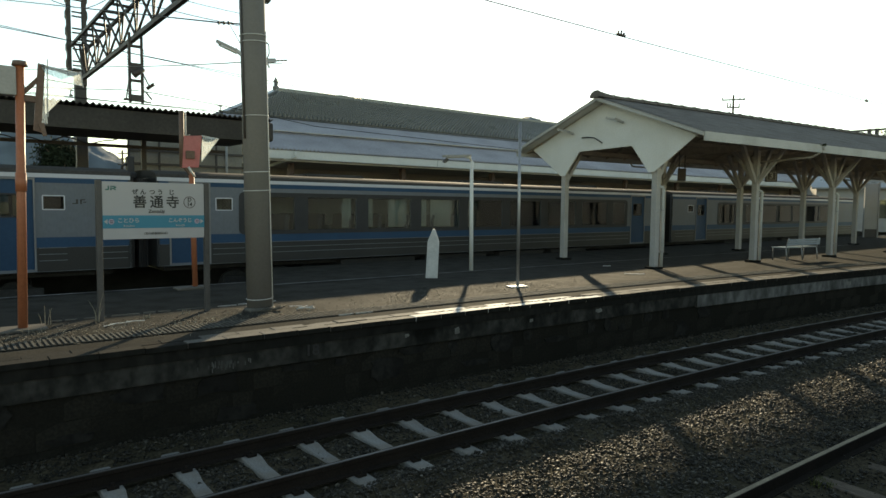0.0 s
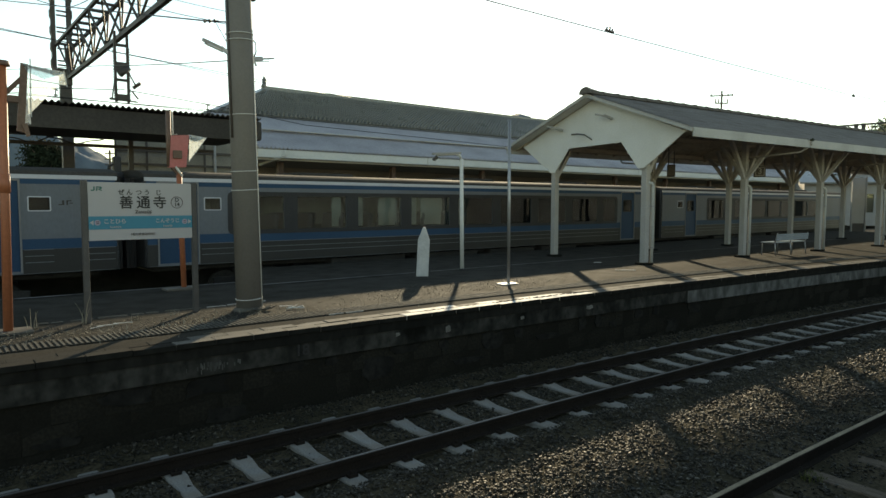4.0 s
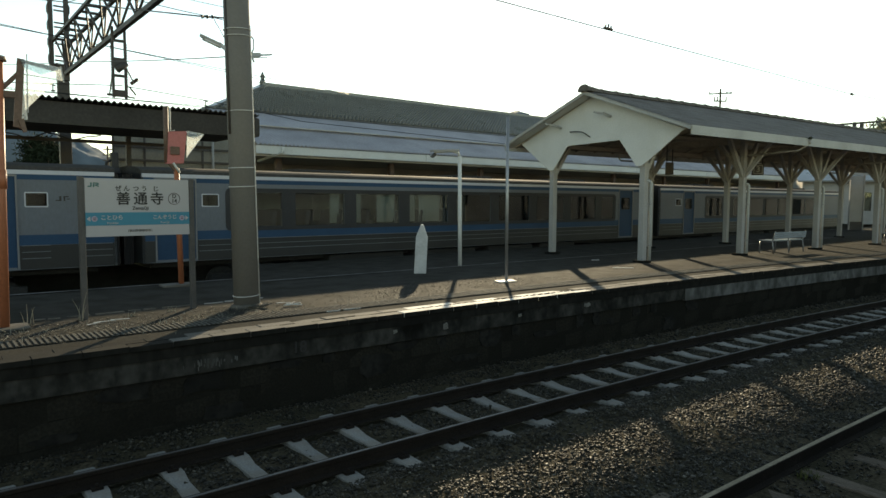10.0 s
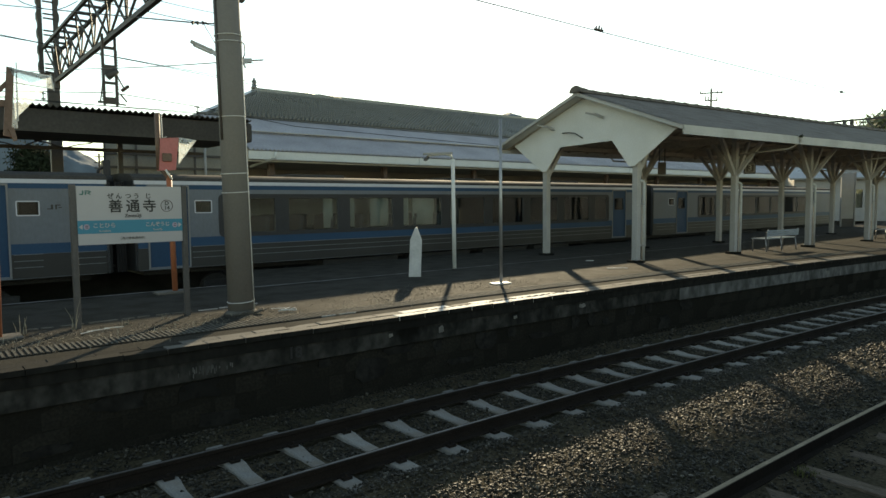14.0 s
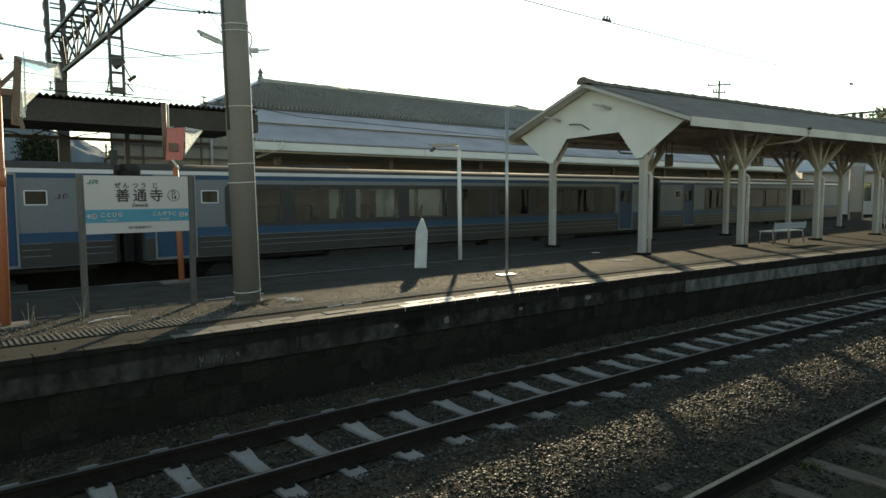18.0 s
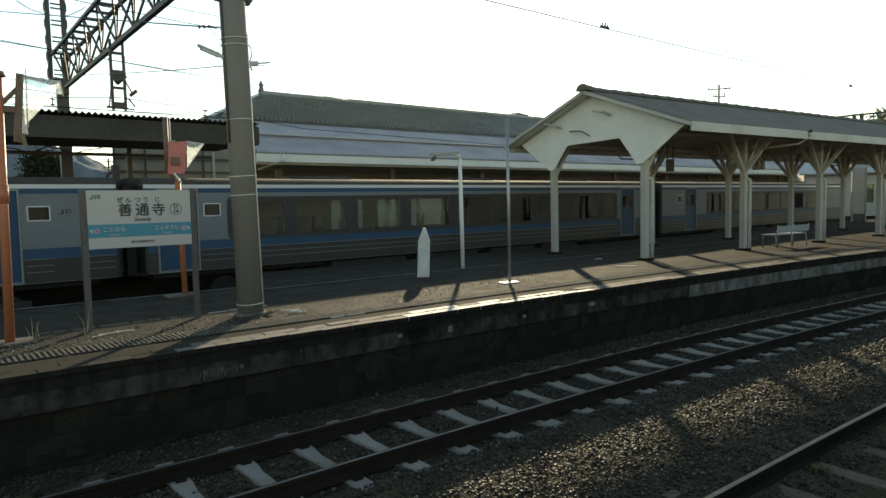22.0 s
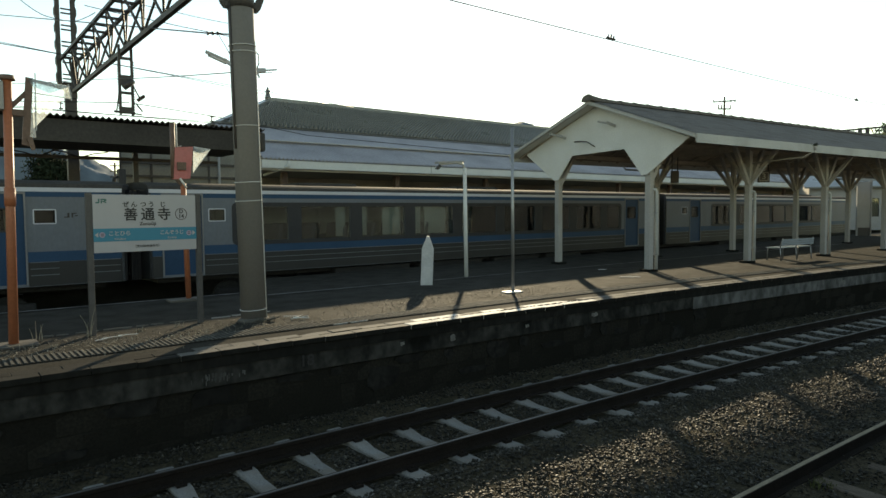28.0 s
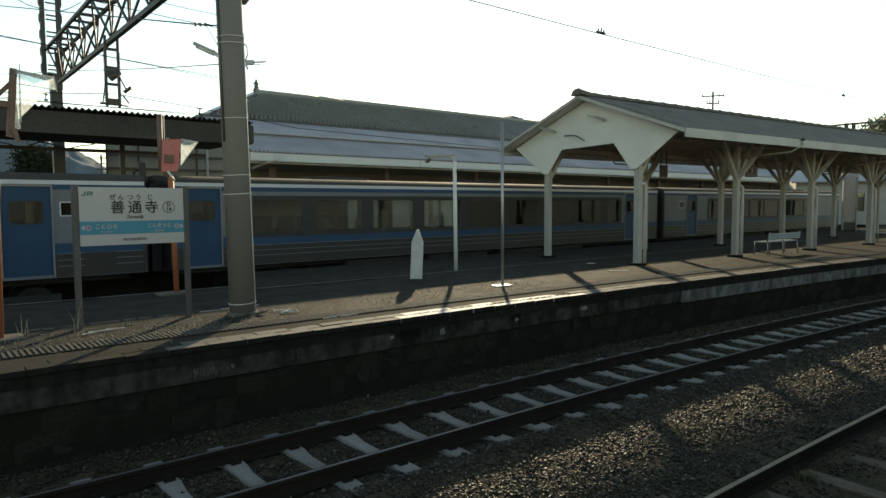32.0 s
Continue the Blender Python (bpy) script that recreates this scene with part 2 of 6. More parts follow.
TRGLASS = glass("train_window_glass", (0.66, 0.7, 0.68), 1.5, rough=0.03)


def cloudy(name):
    """Cloudy clear plastic: lets light through and scatters some of it."""
    m = glass(name, (0.86, 0.92, 0.93), 1.45, 0.2)
    nt = m.node_tree
    n, l = nt.nodes, nt.links
    first = n["Material Output"].inputs[0].links[0].from_socket
    tl, df, m1, m2, tx = n.new("ShaderNodeBsdfTranslucent"), n.new("ShaderNodeBsdfDiffuse"), n.new("ShaderNodeMixShader"), n.new("ShaderNodeMixShader"), n.new("ShaderNodeTexNoise")
    tl.inputs[0].default_value = df.inputs[0].default_value = (0.88, 0.9, 0.9, 1)
    tx.inputs["Scale"].default_value = 9
    mr = n.new("ShaderNodeMapRange")
    mr.inputs[3].default_value, mr.inputs[4].default_value = 0.12, 0.42
    l.new(tx.outputs[0], mr.inputs[0])
    m1.inputs[0].default_value = 0.25
    l.new(tl.outputs[0], m1.inputs[1])
    l.new(df.outputs[0], m1.inputs[2])
    l.new(mr.outputs[0], m2.inputs[0])
    l.new(first, m2.inputs[1])
    l.new(m1.outputs[0], m2.inputs[2])
    l.new(m2.outputs[0], n["Material Output"].inputs[0])
    return m


CLEAR = cloudy("cloudy_clear_plastic")
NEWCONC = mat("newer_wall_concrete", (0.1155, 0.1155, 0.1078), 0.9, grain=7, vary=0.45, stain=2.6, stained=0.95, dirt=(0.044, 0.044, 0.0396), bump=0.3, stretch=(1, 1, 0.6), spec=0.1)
PLASTER = mat("station_wall_plaster", (0.416, 0.377, 0.312), 0.85, grain=25, vary=0.12, stain=1.0, stained=0.4, bump=0.1)
PANEL = mat("grey_wall_panel", (0.225, 0.2104, 0.1766), 0.8, grain=20, vary=0.12, stain=1.5, stained=0.3, bump=0.05, each=0.1)
WIREM = mat("wire_copper_dark", (0.03, 0.03, 0.03), 0.5, metal=0.5, grain=20, vary=0.1, bump=0.0)
CERAMIC = mat("insulator_ceramic", (0.12, 0.075, 0.06), 0.25, grain=30, vary=0.1, bump=0.0)
LAMPW = mat("lamp_housing", (0.3, 0.294, 0.276), 0.5, grain=30, vary=0.08, stain=4, stained=0.3, bump=0.03)
BENCHB = mat("bench_blue_plastic", (0.21, 0.252, 0.28), 0.45, grain=30, vary=0.06, stain=3, stained=0.15, bump=0.02)
DRYGRASS = mat("dry_grass", (0.27, 0.24, 0.18), 0.9, grain=40, vary=0.3, bump=0.05, spec=0.1)
GRASS = mat("yellow_green_grass", (0.11, 0.12, 0.045), 0.8, grain=40, vary=0.3, bump=0.05, spec=0.1)
LEAF = mat("dark_leaves", (0.024, 0.032, 0.016), 0.9, spec=0.1, grain=5, vary=0.5, stain=0.8, stained=0.4, bump=0.05)
LEAF_PALE = mat("olive_leaves", (0.143, 0.156, 0.078), 0.7, grain=5, vary=0.4, stain=0.8, stained=0.4, bump=0.05)
BARK = mat("bark", (0.13, 0.0975, 0.0715), 0.95, grain=20, vary=0.3, bump=0.5, spec=0.05)
# Far woods in blue-grey: the haze of distance is put into the colour.
HILL = mat("haze_blue_hill", (0.0936, 0.1248, 0.1521), 0.95, grain=0.02, vary=0.25, stain=0.004, stained=0.3, bump=0.0)
JOINTF = mat("black_joint_filler", (0.006, 0.006, 0.0055), 1.0, grain=40, vary=0.2, bump=0.2, spec=0.0)
PAPER = mat("litter_white", (0.56, 0.552, 0.52), 0.7, grain=40, vary=0.08, bump=0.05)


def stone_mat(name, color, soiled):
    m = mat(name, color, 0.62, grain=25, vary=0.3, stain=0.7, stained=0.45, dirt=soiled, bump=0.35, spec=0.16)
    nt = m.node_tree
    n, l = nt.nodes, nt.links
    b = n["Principled BSDF"]
    src = b.inputs["Base Color"].links[0].from_socket
    geo, hsv, mr = n.new("ShaderNodeNewGeometry"), n.new("ShaderNodeHueSaturation"), n.new("ShaderNodeMapRange")
    mr.inputs[3].default_value, mr.inputs[4].default_value = 0.6, 2.2
    pw = n.new("ShaderNodeMath")
    pw.operation = "POWER"
    pw.inputs[1].default_value = 5.0
    l.new(geo.outputs["Random Per Island"], pw.inputs[0])
    l.new(pw.outputs[0], mr.inputs[0])
    l.new(mr.outputs[0], hsv.inputs["Value"])
    l.new(src, hsv.inputs["Color"])
    l.new(hsv.outputs[0], b.inputs["Base Color"])
    return m


STONE = stone_mat("ballast_stone", (0.06037, 0.05442, 0.04315), (0.02979, 0.02704, 0.02061))
GRIT = stone_mat("gravel_grit", (0.1021, 0.09307, 0.07958), (0.04804, 0.04355, 0.03604))


# ---- mesh helpers ----
def box(bm, x0, x1, y0, y1, z0, z1, m=None, bevel=0.0):
    vs = [bm.verts.new((x, y, z)) for x in (x0, x1) for y in (y0, y1) for z in (z0, z1)]
    fs = [bm.faces.new([vs[i] for i in q]) for q in ((0, 1, 3, 2), (4, 6, 7, 5), (0, 4, 5, 1), (2, 3, 7, 6), (0, 2, 6, 4), (1, 5, 7, 3))]
    if m is not None:
        for v in vs:
            v.co = m @ v.co
    if bevel:
        bmesh.ops.bevel(bm, geom=list({e for f in fs for e in f.edges}), offset=bevel, segments=2, affect="EDGES", profile=0.5)
    return vs


def bar(bm, a, b, w, d=None, up=(0, 0, 1)):
    """A square bar from a to b, w wide and d deep."""
    a, b, d = Vector(a), Vector(b), d or w
    ax = (b - a).normalized()
    s = ax.cross(Vector(up))
    if s.length < 1e-4:
        s = ax.cross(Vector((1, 0, 0)))
    s.normalize()
    t = s.cross(ax)
    vs = [bm.verts.new(p + s * i * w / 2 + t * j * d / 2) for p in (a, b) for i in (-1, 1) for j in (-1, 1)]
    for q in ((0, 1, 3, 2), (4, 6, 7, 5), (0, 4, 5, 1), (2, 3, 7, 6), (0, 2, 6, 4), (1, 5, 7, 3)):
        bm.faces.new([vs[i] for i in q])


def tube(bm, a, b, r0, r1=None, n=12, caps=True):
    a, b, r1 = Vector(a), Vector(b), r0 if r1 is None else r1
    ax = (b - a).normalized()
    s = ax.orthogonal().normalized()
    t = ax.cross(s)
    rings = [[bm.verts.new(p + (s * math.cos(2 * math.pi * i / n) + t * math.sin(2 * math.pi * i / n)) * r) for i in range(n)] for p, r in ((a, r0), (b, r1))]
    for i in range(n):
        f = bm.faces.new((rings[0][i], rings[0][(i + 1) % n], rings[1][(i + 1) % n], rings[1][i]))
        f.smooth = True
    if caps:
        bm.faces.new(rings[0][::-1])
        bm.faces.new(rings[1])


def pipe(bm, pts, r, n=8):
    """A round bar bent along points, in one skin."""
    pts = [Vector(p) for p in pts]
    rings, s = [], None
    for i, p in enumerate(pts):
        ax = (pts[min(i + 1, len(pts) - 1)] - pts[max(i - 1, 0)]).normalized()
        s = ax.orthogonal() if s is None else s - ax * s.dot(ax)
        s.normalize()
        t = ax.cross(s)
        rings.append([bm.verts.new(p + (s * math.cos(2 * math.pi * k / n) + t * math.sin(2 * math.pi * k / n)) * r) for k in range(n)])
    for p, q in zip(rings, rings[1:]):
        for k in range(n):
            bm.faces.new((p[k], p[(k + 1) % n], q[(k + 1) % n], q[k])).smooth = True
    bm.faces.new(rings[0][::-1])
    bm.faces.new(rings[-1])


def slab(bm, outline, shift):
    """A flat polygon given thickness along shift."""
    lo = [bm.verts.new(p) for p in outline]
    hi = [bm.verts.new(Vector(p) + Vector(shift)) for p in outline]
    bm.faces.new(lo[::-1])
    bm.faces.new(hi)
    for i in range(len(lo)):
        j = (i + 1) % len(lo)
        bm.faces.new((lo[i], lo[j], hi[j], hi[i]))


def sweep(bm, profile, spots, closed=True, smooth=False):
    """A profile of (side, up) carried along spots of (x, y, z, turn)."""
    rings = []
    for x, y, z, a in spots:
        c, s = math.cos(a), math.sin(a)
        rings.append([bm.verts.new((x - s * p, y + c * p, z + q)) for p, q in profile])
    k = len(profile)
    for r0, r1 in zip(rings, rings[1:]):
        for i in range(k if closed else k - 1):
            f = bm.faces.new((r0[i], r1[i], r1[(i + 1) % k], r0[(i + 1) % k]))
            f.smooth = smooth
    if closed:
        bm.faces.new(rings[0])
        bm.faces.new(rings[-1][::-1])


def mesh_of(name, bm, material, weld=False):
    if weld:
        bmesh.ops.remove_doubles(bm, verts=bm.verts, dist=0.0004)
    bmesh.ops.recalc_face_normals(bm, faces=bm.faces)
    me = bpy.data.meshes.new(name)
    bm.to_mesh(me)
    bm.free()
    for m in material if isinstance(material, (list, tuple)) else (material,):
        me.materials.append(m)
    return me


def part(name, bm, material, parent=None, label="", weld=False):
    ob = new(name, mesh_of(name, bm, material, weld))
    ob.parent = parent
    return tagged(ob, label) if label else ob


def piece(name, me, parent, m):
    ob = new(name, me)
    ob.parent = parent
    ob.matrix_basis = m
    return ob


def thing(name, label, category, at=None, group="", kind=""):
    ob = new(name)
    ob.empty_display_size = 0.2
    if at is not None:
        ob.matrix_basis = at
    return tagged(ob, label, category, group, kind)


def setting(name, bm, material, label="", category=""):
    return tagged(part(name, bm, material), label, category, kind="structure")


def B():
    return bmesh.new()


def lettering(name, text, size, material, parent, m, deep=0.002, align="CENTER", bold=0.012, strokes=0.0):
    cu = bpy.data.curves.new(name, "FONT")
    cu.body, cu.size, cu.extrude, cu.align_x, cu.align_y = text, size, deep, align, "CENTER"
    cu.offset = size * bold
    tmp = bpy.data.objects.new(name, cu)
    scene.collection.objects.link(tmp)
    bpy.context.view_layer.update()
    me = bpy.data.meshes.new_from_object(tmp.evaluated_get(bpy.context.evaluated_depsgraph_get()))
    bpy.data.objects.remove(tmp)
    if strokes:
        # heavier strokes: shifted copies, each set a hair lower
        bm = B()
        for k, (dx, dy) in enumerate(((0, 0), (1, 0), (-1, 0), (0, 1), (0, -1))):
            first = len(bm.verts)
            bm.from_mesh(me)
            bm.verts.ensure_lookup_table()
            for v in bm.verts[first:]:
                v.co += Vector((dx * strokes, dy * strokes, -0.0002 * k))
        bm.to_mesh(me)
        bm.free()
    me.materials.clear()
    me.materials.append(material)
    ob = new(name, me)
    ob.parent = parent
    ob.matrix_basis = m
    return ob


rng = random.Random(7)
TOP = 0.92          # platform height over the rail heads
LEFT, RIGHT = -30.0, 75.0


def bend(x):
    """How far the near tracks and the platform edge swing towards the viewer at x."""
    if x < 2:
        return 0.0
    if x < 30:
        return -0.0025 * (x - 2) ** 2
    return -1.96 - 0.14 * (x - 30)


def heading(x):
    return math.atan2(bend(x + 0.05) - bend(x - 0.05), 0.1)


def spots(y, z, x0=LEFT, x1=RIGHT, step=1.0):
    n = int(round((x1 - x0) / step))
    return [(x0 + (x1 - x0) * i / n, y + bend(x0 + (x1 - x0) * i / n), z, heading(x0 + (x1 - x0) * i / n)) for i in range(n + 1)]


EDGE, FAR_EDGE = 7.76, 15.6
SLOPE = 0.015       # of the far track against the x axis


def far_y(y, x):
    return y + SLOPE * x

# ---- ground, ballast, platforms ----
bm = B()
R0 = 3800
vs = [bm.verts.new(p) for p in ((-R0, -R0, -0.42), (R0, -R0, -0.42), (R0, R0, -0.42), (-R0, R0, -0.42))]
bm.faces.new(vs)
setting("ground", bm, SOIL, "flat dusty open ground reaching the horizon", "ground")


def bed(name, y0, y1, x0, x1, dx, dy, z, rough, curved, label):
    """A ballast bed with uneven height."""
    nx, ny = int((x1 - x0) / dx), int((y1 - y0) / dy)
    verts, faces = [], []
    for i in range(nx + 1):
        x = x0 + (x1 - x0) * i / nx
        for j in range(ny + 1):
            y = y0 + (y1 - y0) * j / ny
            yy = y + (bend(x) if curved else SLOPE * x)
            verts.append((x, yy, z(y) + rough * noise.noise((x * 1.3, yy * 1.3, 0)) + rough * 0.6 * noise.noise((x * 5, yy * 5, 3))))
    for i in range(nx):
        for j in range(ny):
            a = i * (ny + 1) + j
            faces.append((a, a + ny + 1, a + ny + 2, a + 1))
    me = bpy.data.meshes.new(name)
    me.from_pydata(verts, [], faces)
    me.materials.append(BALLAST)
    return tagged(new(name, me), label, "ballast", kind="structure")


def near_height(y):
    """Ballast height across the near tracks: low at the sleepers' middle, heaped between the tracks and at the platform's foot."""
    h = -0.204 + 0.059 / (1 + math.exp((y - 3.5) * 6))
    h -= 0.04 / (1 + math.exp((y - 2.7) * 14))
    h += 0.05 * math.exp(-((y - 4.2) / 0.6) ** 2)
    h += 0.075 * math.exp(-((y - 5.12) / 0.2) ** 2) - 0.075 * math.exp(-((y - 7.15) / 0.24) ** 2)
    if y > 7.35:
        h += 0.12 * (y - 7.35)
    return h


bed("ballast_near", 0.8, 8.1, LEFT, RIGHT, 0.22, 0.2, near_height, 0.026, True, "dark dusty crushed-stone ballast between the tracks")
bed("ballast_far", 12.9, 19.3, LEFT, RIGHT, 1.0, 0.4, lambda y: -0.21, 0.03, False, "dark ballast under the far track")

# the island platform: asphalt top, curved near edge, straight far edge
bm = B()
prev = None


def far_edge(x):
    """The platform is narrower at its end, left of the concrete pole."""
    return far_y(FAR_EDGE - 2.5 * (1.0 - min(1.0, max(0.0, (x - 5.15) / 0.95))), x)


for x in sorted([LEFT + i for i in range(106)] + [5.15, 6.1]):
    row = []
    for k in range(9):
        f = k / 8
        y = (EDGE + 0.62 + bend(x)) * (1 - f) + far_edge(x) * f
        row.append(bm.verts.new((x, y, TOP + 0.012 * noise.noise((x * 0.7, y * 0.9, 1)) * (1 if 0 < k < 8 else 0))))
    row.append(bm.verts.new((x, far_edge(x), -0.4)))
    if prev:
        for a in range(len(row) - 1):
            bm.faces.new((prev[a], row[a], row[a + 1], prev[a + 1]))
    prev = row
setting("platform", bm, ASPHALT, "worn dark asphalt island platform with gravel patches", "platform")
bm = B()
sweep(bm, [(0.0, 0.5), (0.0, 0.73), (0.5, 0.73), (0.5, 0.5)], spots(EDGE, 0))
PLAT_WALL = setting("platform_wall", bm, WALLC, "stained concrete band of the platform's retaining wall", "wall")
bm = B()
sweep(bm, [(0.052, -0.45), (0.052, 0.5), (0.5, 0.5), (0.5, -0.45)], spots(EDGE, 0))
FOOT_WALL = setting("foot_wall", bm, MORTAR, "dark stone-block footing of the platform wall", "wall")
# Beam below the coping overhang; its shade is part of the near-black colour.
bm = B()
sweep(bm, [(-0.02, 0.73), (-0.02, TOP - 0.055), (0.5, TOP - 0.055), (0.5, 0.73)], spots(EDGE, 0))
setting("edge_beam", bm, BEAM, "near-black concrete beam under the coping, its shade put into the colour", "wall")
bm = B()
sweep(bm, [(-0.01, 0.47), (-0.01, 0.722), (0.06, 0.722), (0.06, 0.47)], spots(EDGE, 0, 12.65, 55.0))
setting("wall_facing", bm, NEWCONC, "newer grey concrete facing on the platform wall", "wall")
# a wedge of asphalt under the coping
bm = B()
sweep(bm, [(0.2, TOP - 0.05), (0.2, TOP + 0.002), (0.7, TOP + 0.004), (0.7, TOP - 0.05)], spots(EDGE, 0))
setting("coping_bed", bm, GRAVEL, "gritty strip behind the platform coping", "trim")
# painted line and far tactile band
bm = B()
for y0, w, xa, xb in ((12.32, 0.09, 5.0, 34.0), (12.99, 0.1, -14.0, 5.1)):
    vs = []
    for i in range(30):
        x = xa + (xb - xa) * i / 29
        vs.append((bm.verts.new((x, far_y(y0, x) - 0.02 * max(x, 0), TOP + 0.018)), bm.verts.new((x, far_y(y0 + w, x) - 0.02 * max(x, 0), TOP + 0.018))))
    for p, q in zip(vs, vs[1:]):
        bm.faces.new((p[0], q[0], q[1], p[1]))
setting("platform_line", bm, WHITELINE, "worn white line painted on the platform", "line")

# the platform on which the viewer stands, and the station's own platform
# Viewer's platform is out of view; its paleness serves to bounce sunlight forward.
bm = B()
sweep(bm, [(0, -0.45), (0, TOP), (-7.5, TOP), (-7.5, -0.45)], spots(0.85, 0))
setting("home_platform", bm, HOMECONC, "unseen platform under the viewer, kept pale to bounce light", "platform")
bm = B()
sweep(bm, [(0, -0.45), (0, TOP), (14, TOP), (14, -0.45)], [(x, far_y(19.05, x), 0, math.atan(SLOPE)) for x in (LEFT, 20, RIGHT)])
setting("station_platform", bm, ASPHALT, "asphalt platform along the station building", "platform")
# Unseen wall added behind the viewer; throws sunlight back and shows in glass.
bm = B()
box(bm, -90, 190, -7.4, -7.1, -0.4, 3.3)
setting("bounce_wall_behind", bm, BACKWALL, "plain unseen wall behind the viewer, added to bounce sunlight", "wall")


# ---- tracks ----
RAIL = [(-0.0325, 0.0), (0.0325, 0.0), (0.0325, -0.035), (0.008, -0.05), (0.008, -0.13), (0.0635, -0.142), (0.0635, -0.153), (-0.0635, -0.153), (-0.0635, -0.142), (-0.008, -0.13), (-0.008, -0.05), (-0.0325, -0.035)]


def rails(track, centre, side, top, curved, x0=LEFT, x1=RIGHT):
    for off in (-0.5665, 0.5665):
        sp = spots(centre + off, 0, x0, x1) if curved else [(x, far_y(centre + off, x), 0, math.atan(SLOPE)) for x in (x0, 10, x1)]
        bm = B()
        sweep(bm, RAIL, sp)
        rail = part("rail", bm, side, track)
        bm = B()
        sweep(bm, [(-0.014, 0.003), (0.014, 0.003), (0.018, -0.002), (-0.018, -0.002)] if top is RAILTOP else [(-0.022, 0.003), (0.022, 0.003), (0.025, -0.002), (-0.025, -0.002)], sp)
        part("rail_head", bm, top, rail, "worn shiny running surface")


def sleeper_mesh():
    """A prestressed concrete sleeper: flared ends, waisted middle, rail clips."""
    bm = B()
    prof = [(-1.07, 0.095, 0.0), (-0.95, 0.1, 0.0), (-0.42, 0.1, 0.0), (-0.2, 0.08, -0.022), (0.2, 0.08, -0.022), (0.42, 0.1, 0.0), (0.95, 0.1, 0.0), (1.07, 0.095, 0.0)]
    rings = []
    for y, w, dz in prof:
        rings.append([bm.verts.new((x, y, z)) for x, z in ((-w * 1.25, -0.18), (-w, dz - 0.012), (-w + 0.014, dz), (w - 0.014, dz), (w, dz - 0.012), (w * 1.25, -0.18))])
    for a, b in zip(rings, rings[1:]):
        for i in range(5):
            bm.faces.new((a[i], b[i], b[i + 1], a[i + 1]))
    bm.faces.new(rings[0])
    bm.faces.new(rings[-1][::-1])
    return mesh_of("sleeper", bm, SLEEPER)


def clip_mesh():
    bm = B()
    for y in (-0.67, -0.47, 0.47, 0.67):
        box(bm, -0.05, 0.05, y - 0.035, y + 0.035, -0.005, 0.03)
        tube(bm, (0, y, 0.02), (0, y, 0.06), 0.018, n=6)
    return mesh_of("rail_clip", bm, RUST)


near_track = thing("railway_track", "narrow-gauge railway track with pale concrete sleepers", "track", kind="structure")
rails(near_track, 6.19, RUST, RAILTOP, True)
next_track = thing("railway_track", "rusty railway track on weathered timber sleepers", "track", kind="structure")
rails(next_track, 2.33, RUST, RUSTTOP, True)
far_track = thing("railway_track", "railway track under the standing train", "track", kind="structure")
rails(far_track, 17.4, RUST, RAILTOP, False)
SLEEPER_X = [0.6 + 0.676 * i for i in range(-44, 110)]
NEXT_X = [6.98 + 0.84 * i for i in range(-44, 80)]


# ---- overhead line ----
def insulator(bm, a, b, r=0.05, n=6):
    a, b = Vector(a), Vector(b)
    for i in range(n):
        p, q = a.lerp(b, i / n), a.lerp(b, (i + 0.45) / n)
        tube(bm, p, q, r, r * 0.75, n=10)
    tube(bm, a, b, r * 0.4, n=8)


def wire(name, pts, r, label, sag=0.0):
    bm = B()
    out = []
    for a, b in zip(pts, pts[1:]):
        a, b = Vector(a), Vector(b)
        for i in range(10):
            f = i / 10
            p = a.lerp(b, f)
            p.z -= sag * 4 * f * (1 - f)
            out.append(p)
    out.append(Vector(pts[-1]))
    pipe(bm, out, r * 0.85, n=5)
    return tagged(part(name, bm, WIREM), label, "wire")


# contact and carrier wires
con = wire("contact_wire", [(-25, 6.25, 5.08), (8, 6.2, 5.08), (17, 6.15, 5.09), (30, 5.0, 5.09), (60, 0.6, 5.1)], 0.008, "taut copper contact wire over the near track")
for x, k in ((8.15, 1.0), (17.45, 0.75)):
    bm = B()
    box(bm, x - 0.1 * k, x + 0.1 * k, 6.175, 6.205, 5.085, 5.11, bevel=0.005)
    for dx, h in ((-0.07, 0.035), (0.0, 0.05), (0.06, 0.03)):
        tube(bm, (x + dx * k, 6.19, 5.1), (x + dx * k + 0.01, 6.19, 5.11 + h * k), 0.014, n=6)
    part("wire_clamp", bm, STEELD, con, "small metal clamp on the wire")
wire("contact_wire", [(-22, 17.2, 4.96), (3.9, 17.25, 4.93), (30, 17.7, 4.97), (60, 18.2, 4.95)], 0.011, "contact wire over the train's track", 0.03)
wire("carrier_wire", [(-22, 17.6, 5.0), (1.29, 17.3, 5.03), (3.9, 16.45, 5.13)], 0.012, "thin dark carrier wire running to the portal")
wire("carrier_wire", [(3.98, 16.45, 5.12), (6.16, 17.3, 5.1), (9.5, 18.6, 4.95), (30, 19.2, 4.6)], 0.012, "thin dark carrier wire running on from the portal")
wire("feeder_wire", [(0.84, 20.0, 6.93), (17.97, 30.0, 8.04)], 0.014, "dark feeder wire passing behind the concrete pole")
wire("feeder_wire", [(3.86, 9.6, 5.2), (3.6, 10.0, 5.26), (1.36, 25.0, 8.77)], 0.013, "dark feeder wire anchored to the concrete pole")
wire("stay_wire", [(3.86, 9.6, 4.66), (3.47, 17.0, 5.7), (1.29, 25.0, 6.56)], 0.01, "thin stay wire anchored to the concrete pole", 0.02)
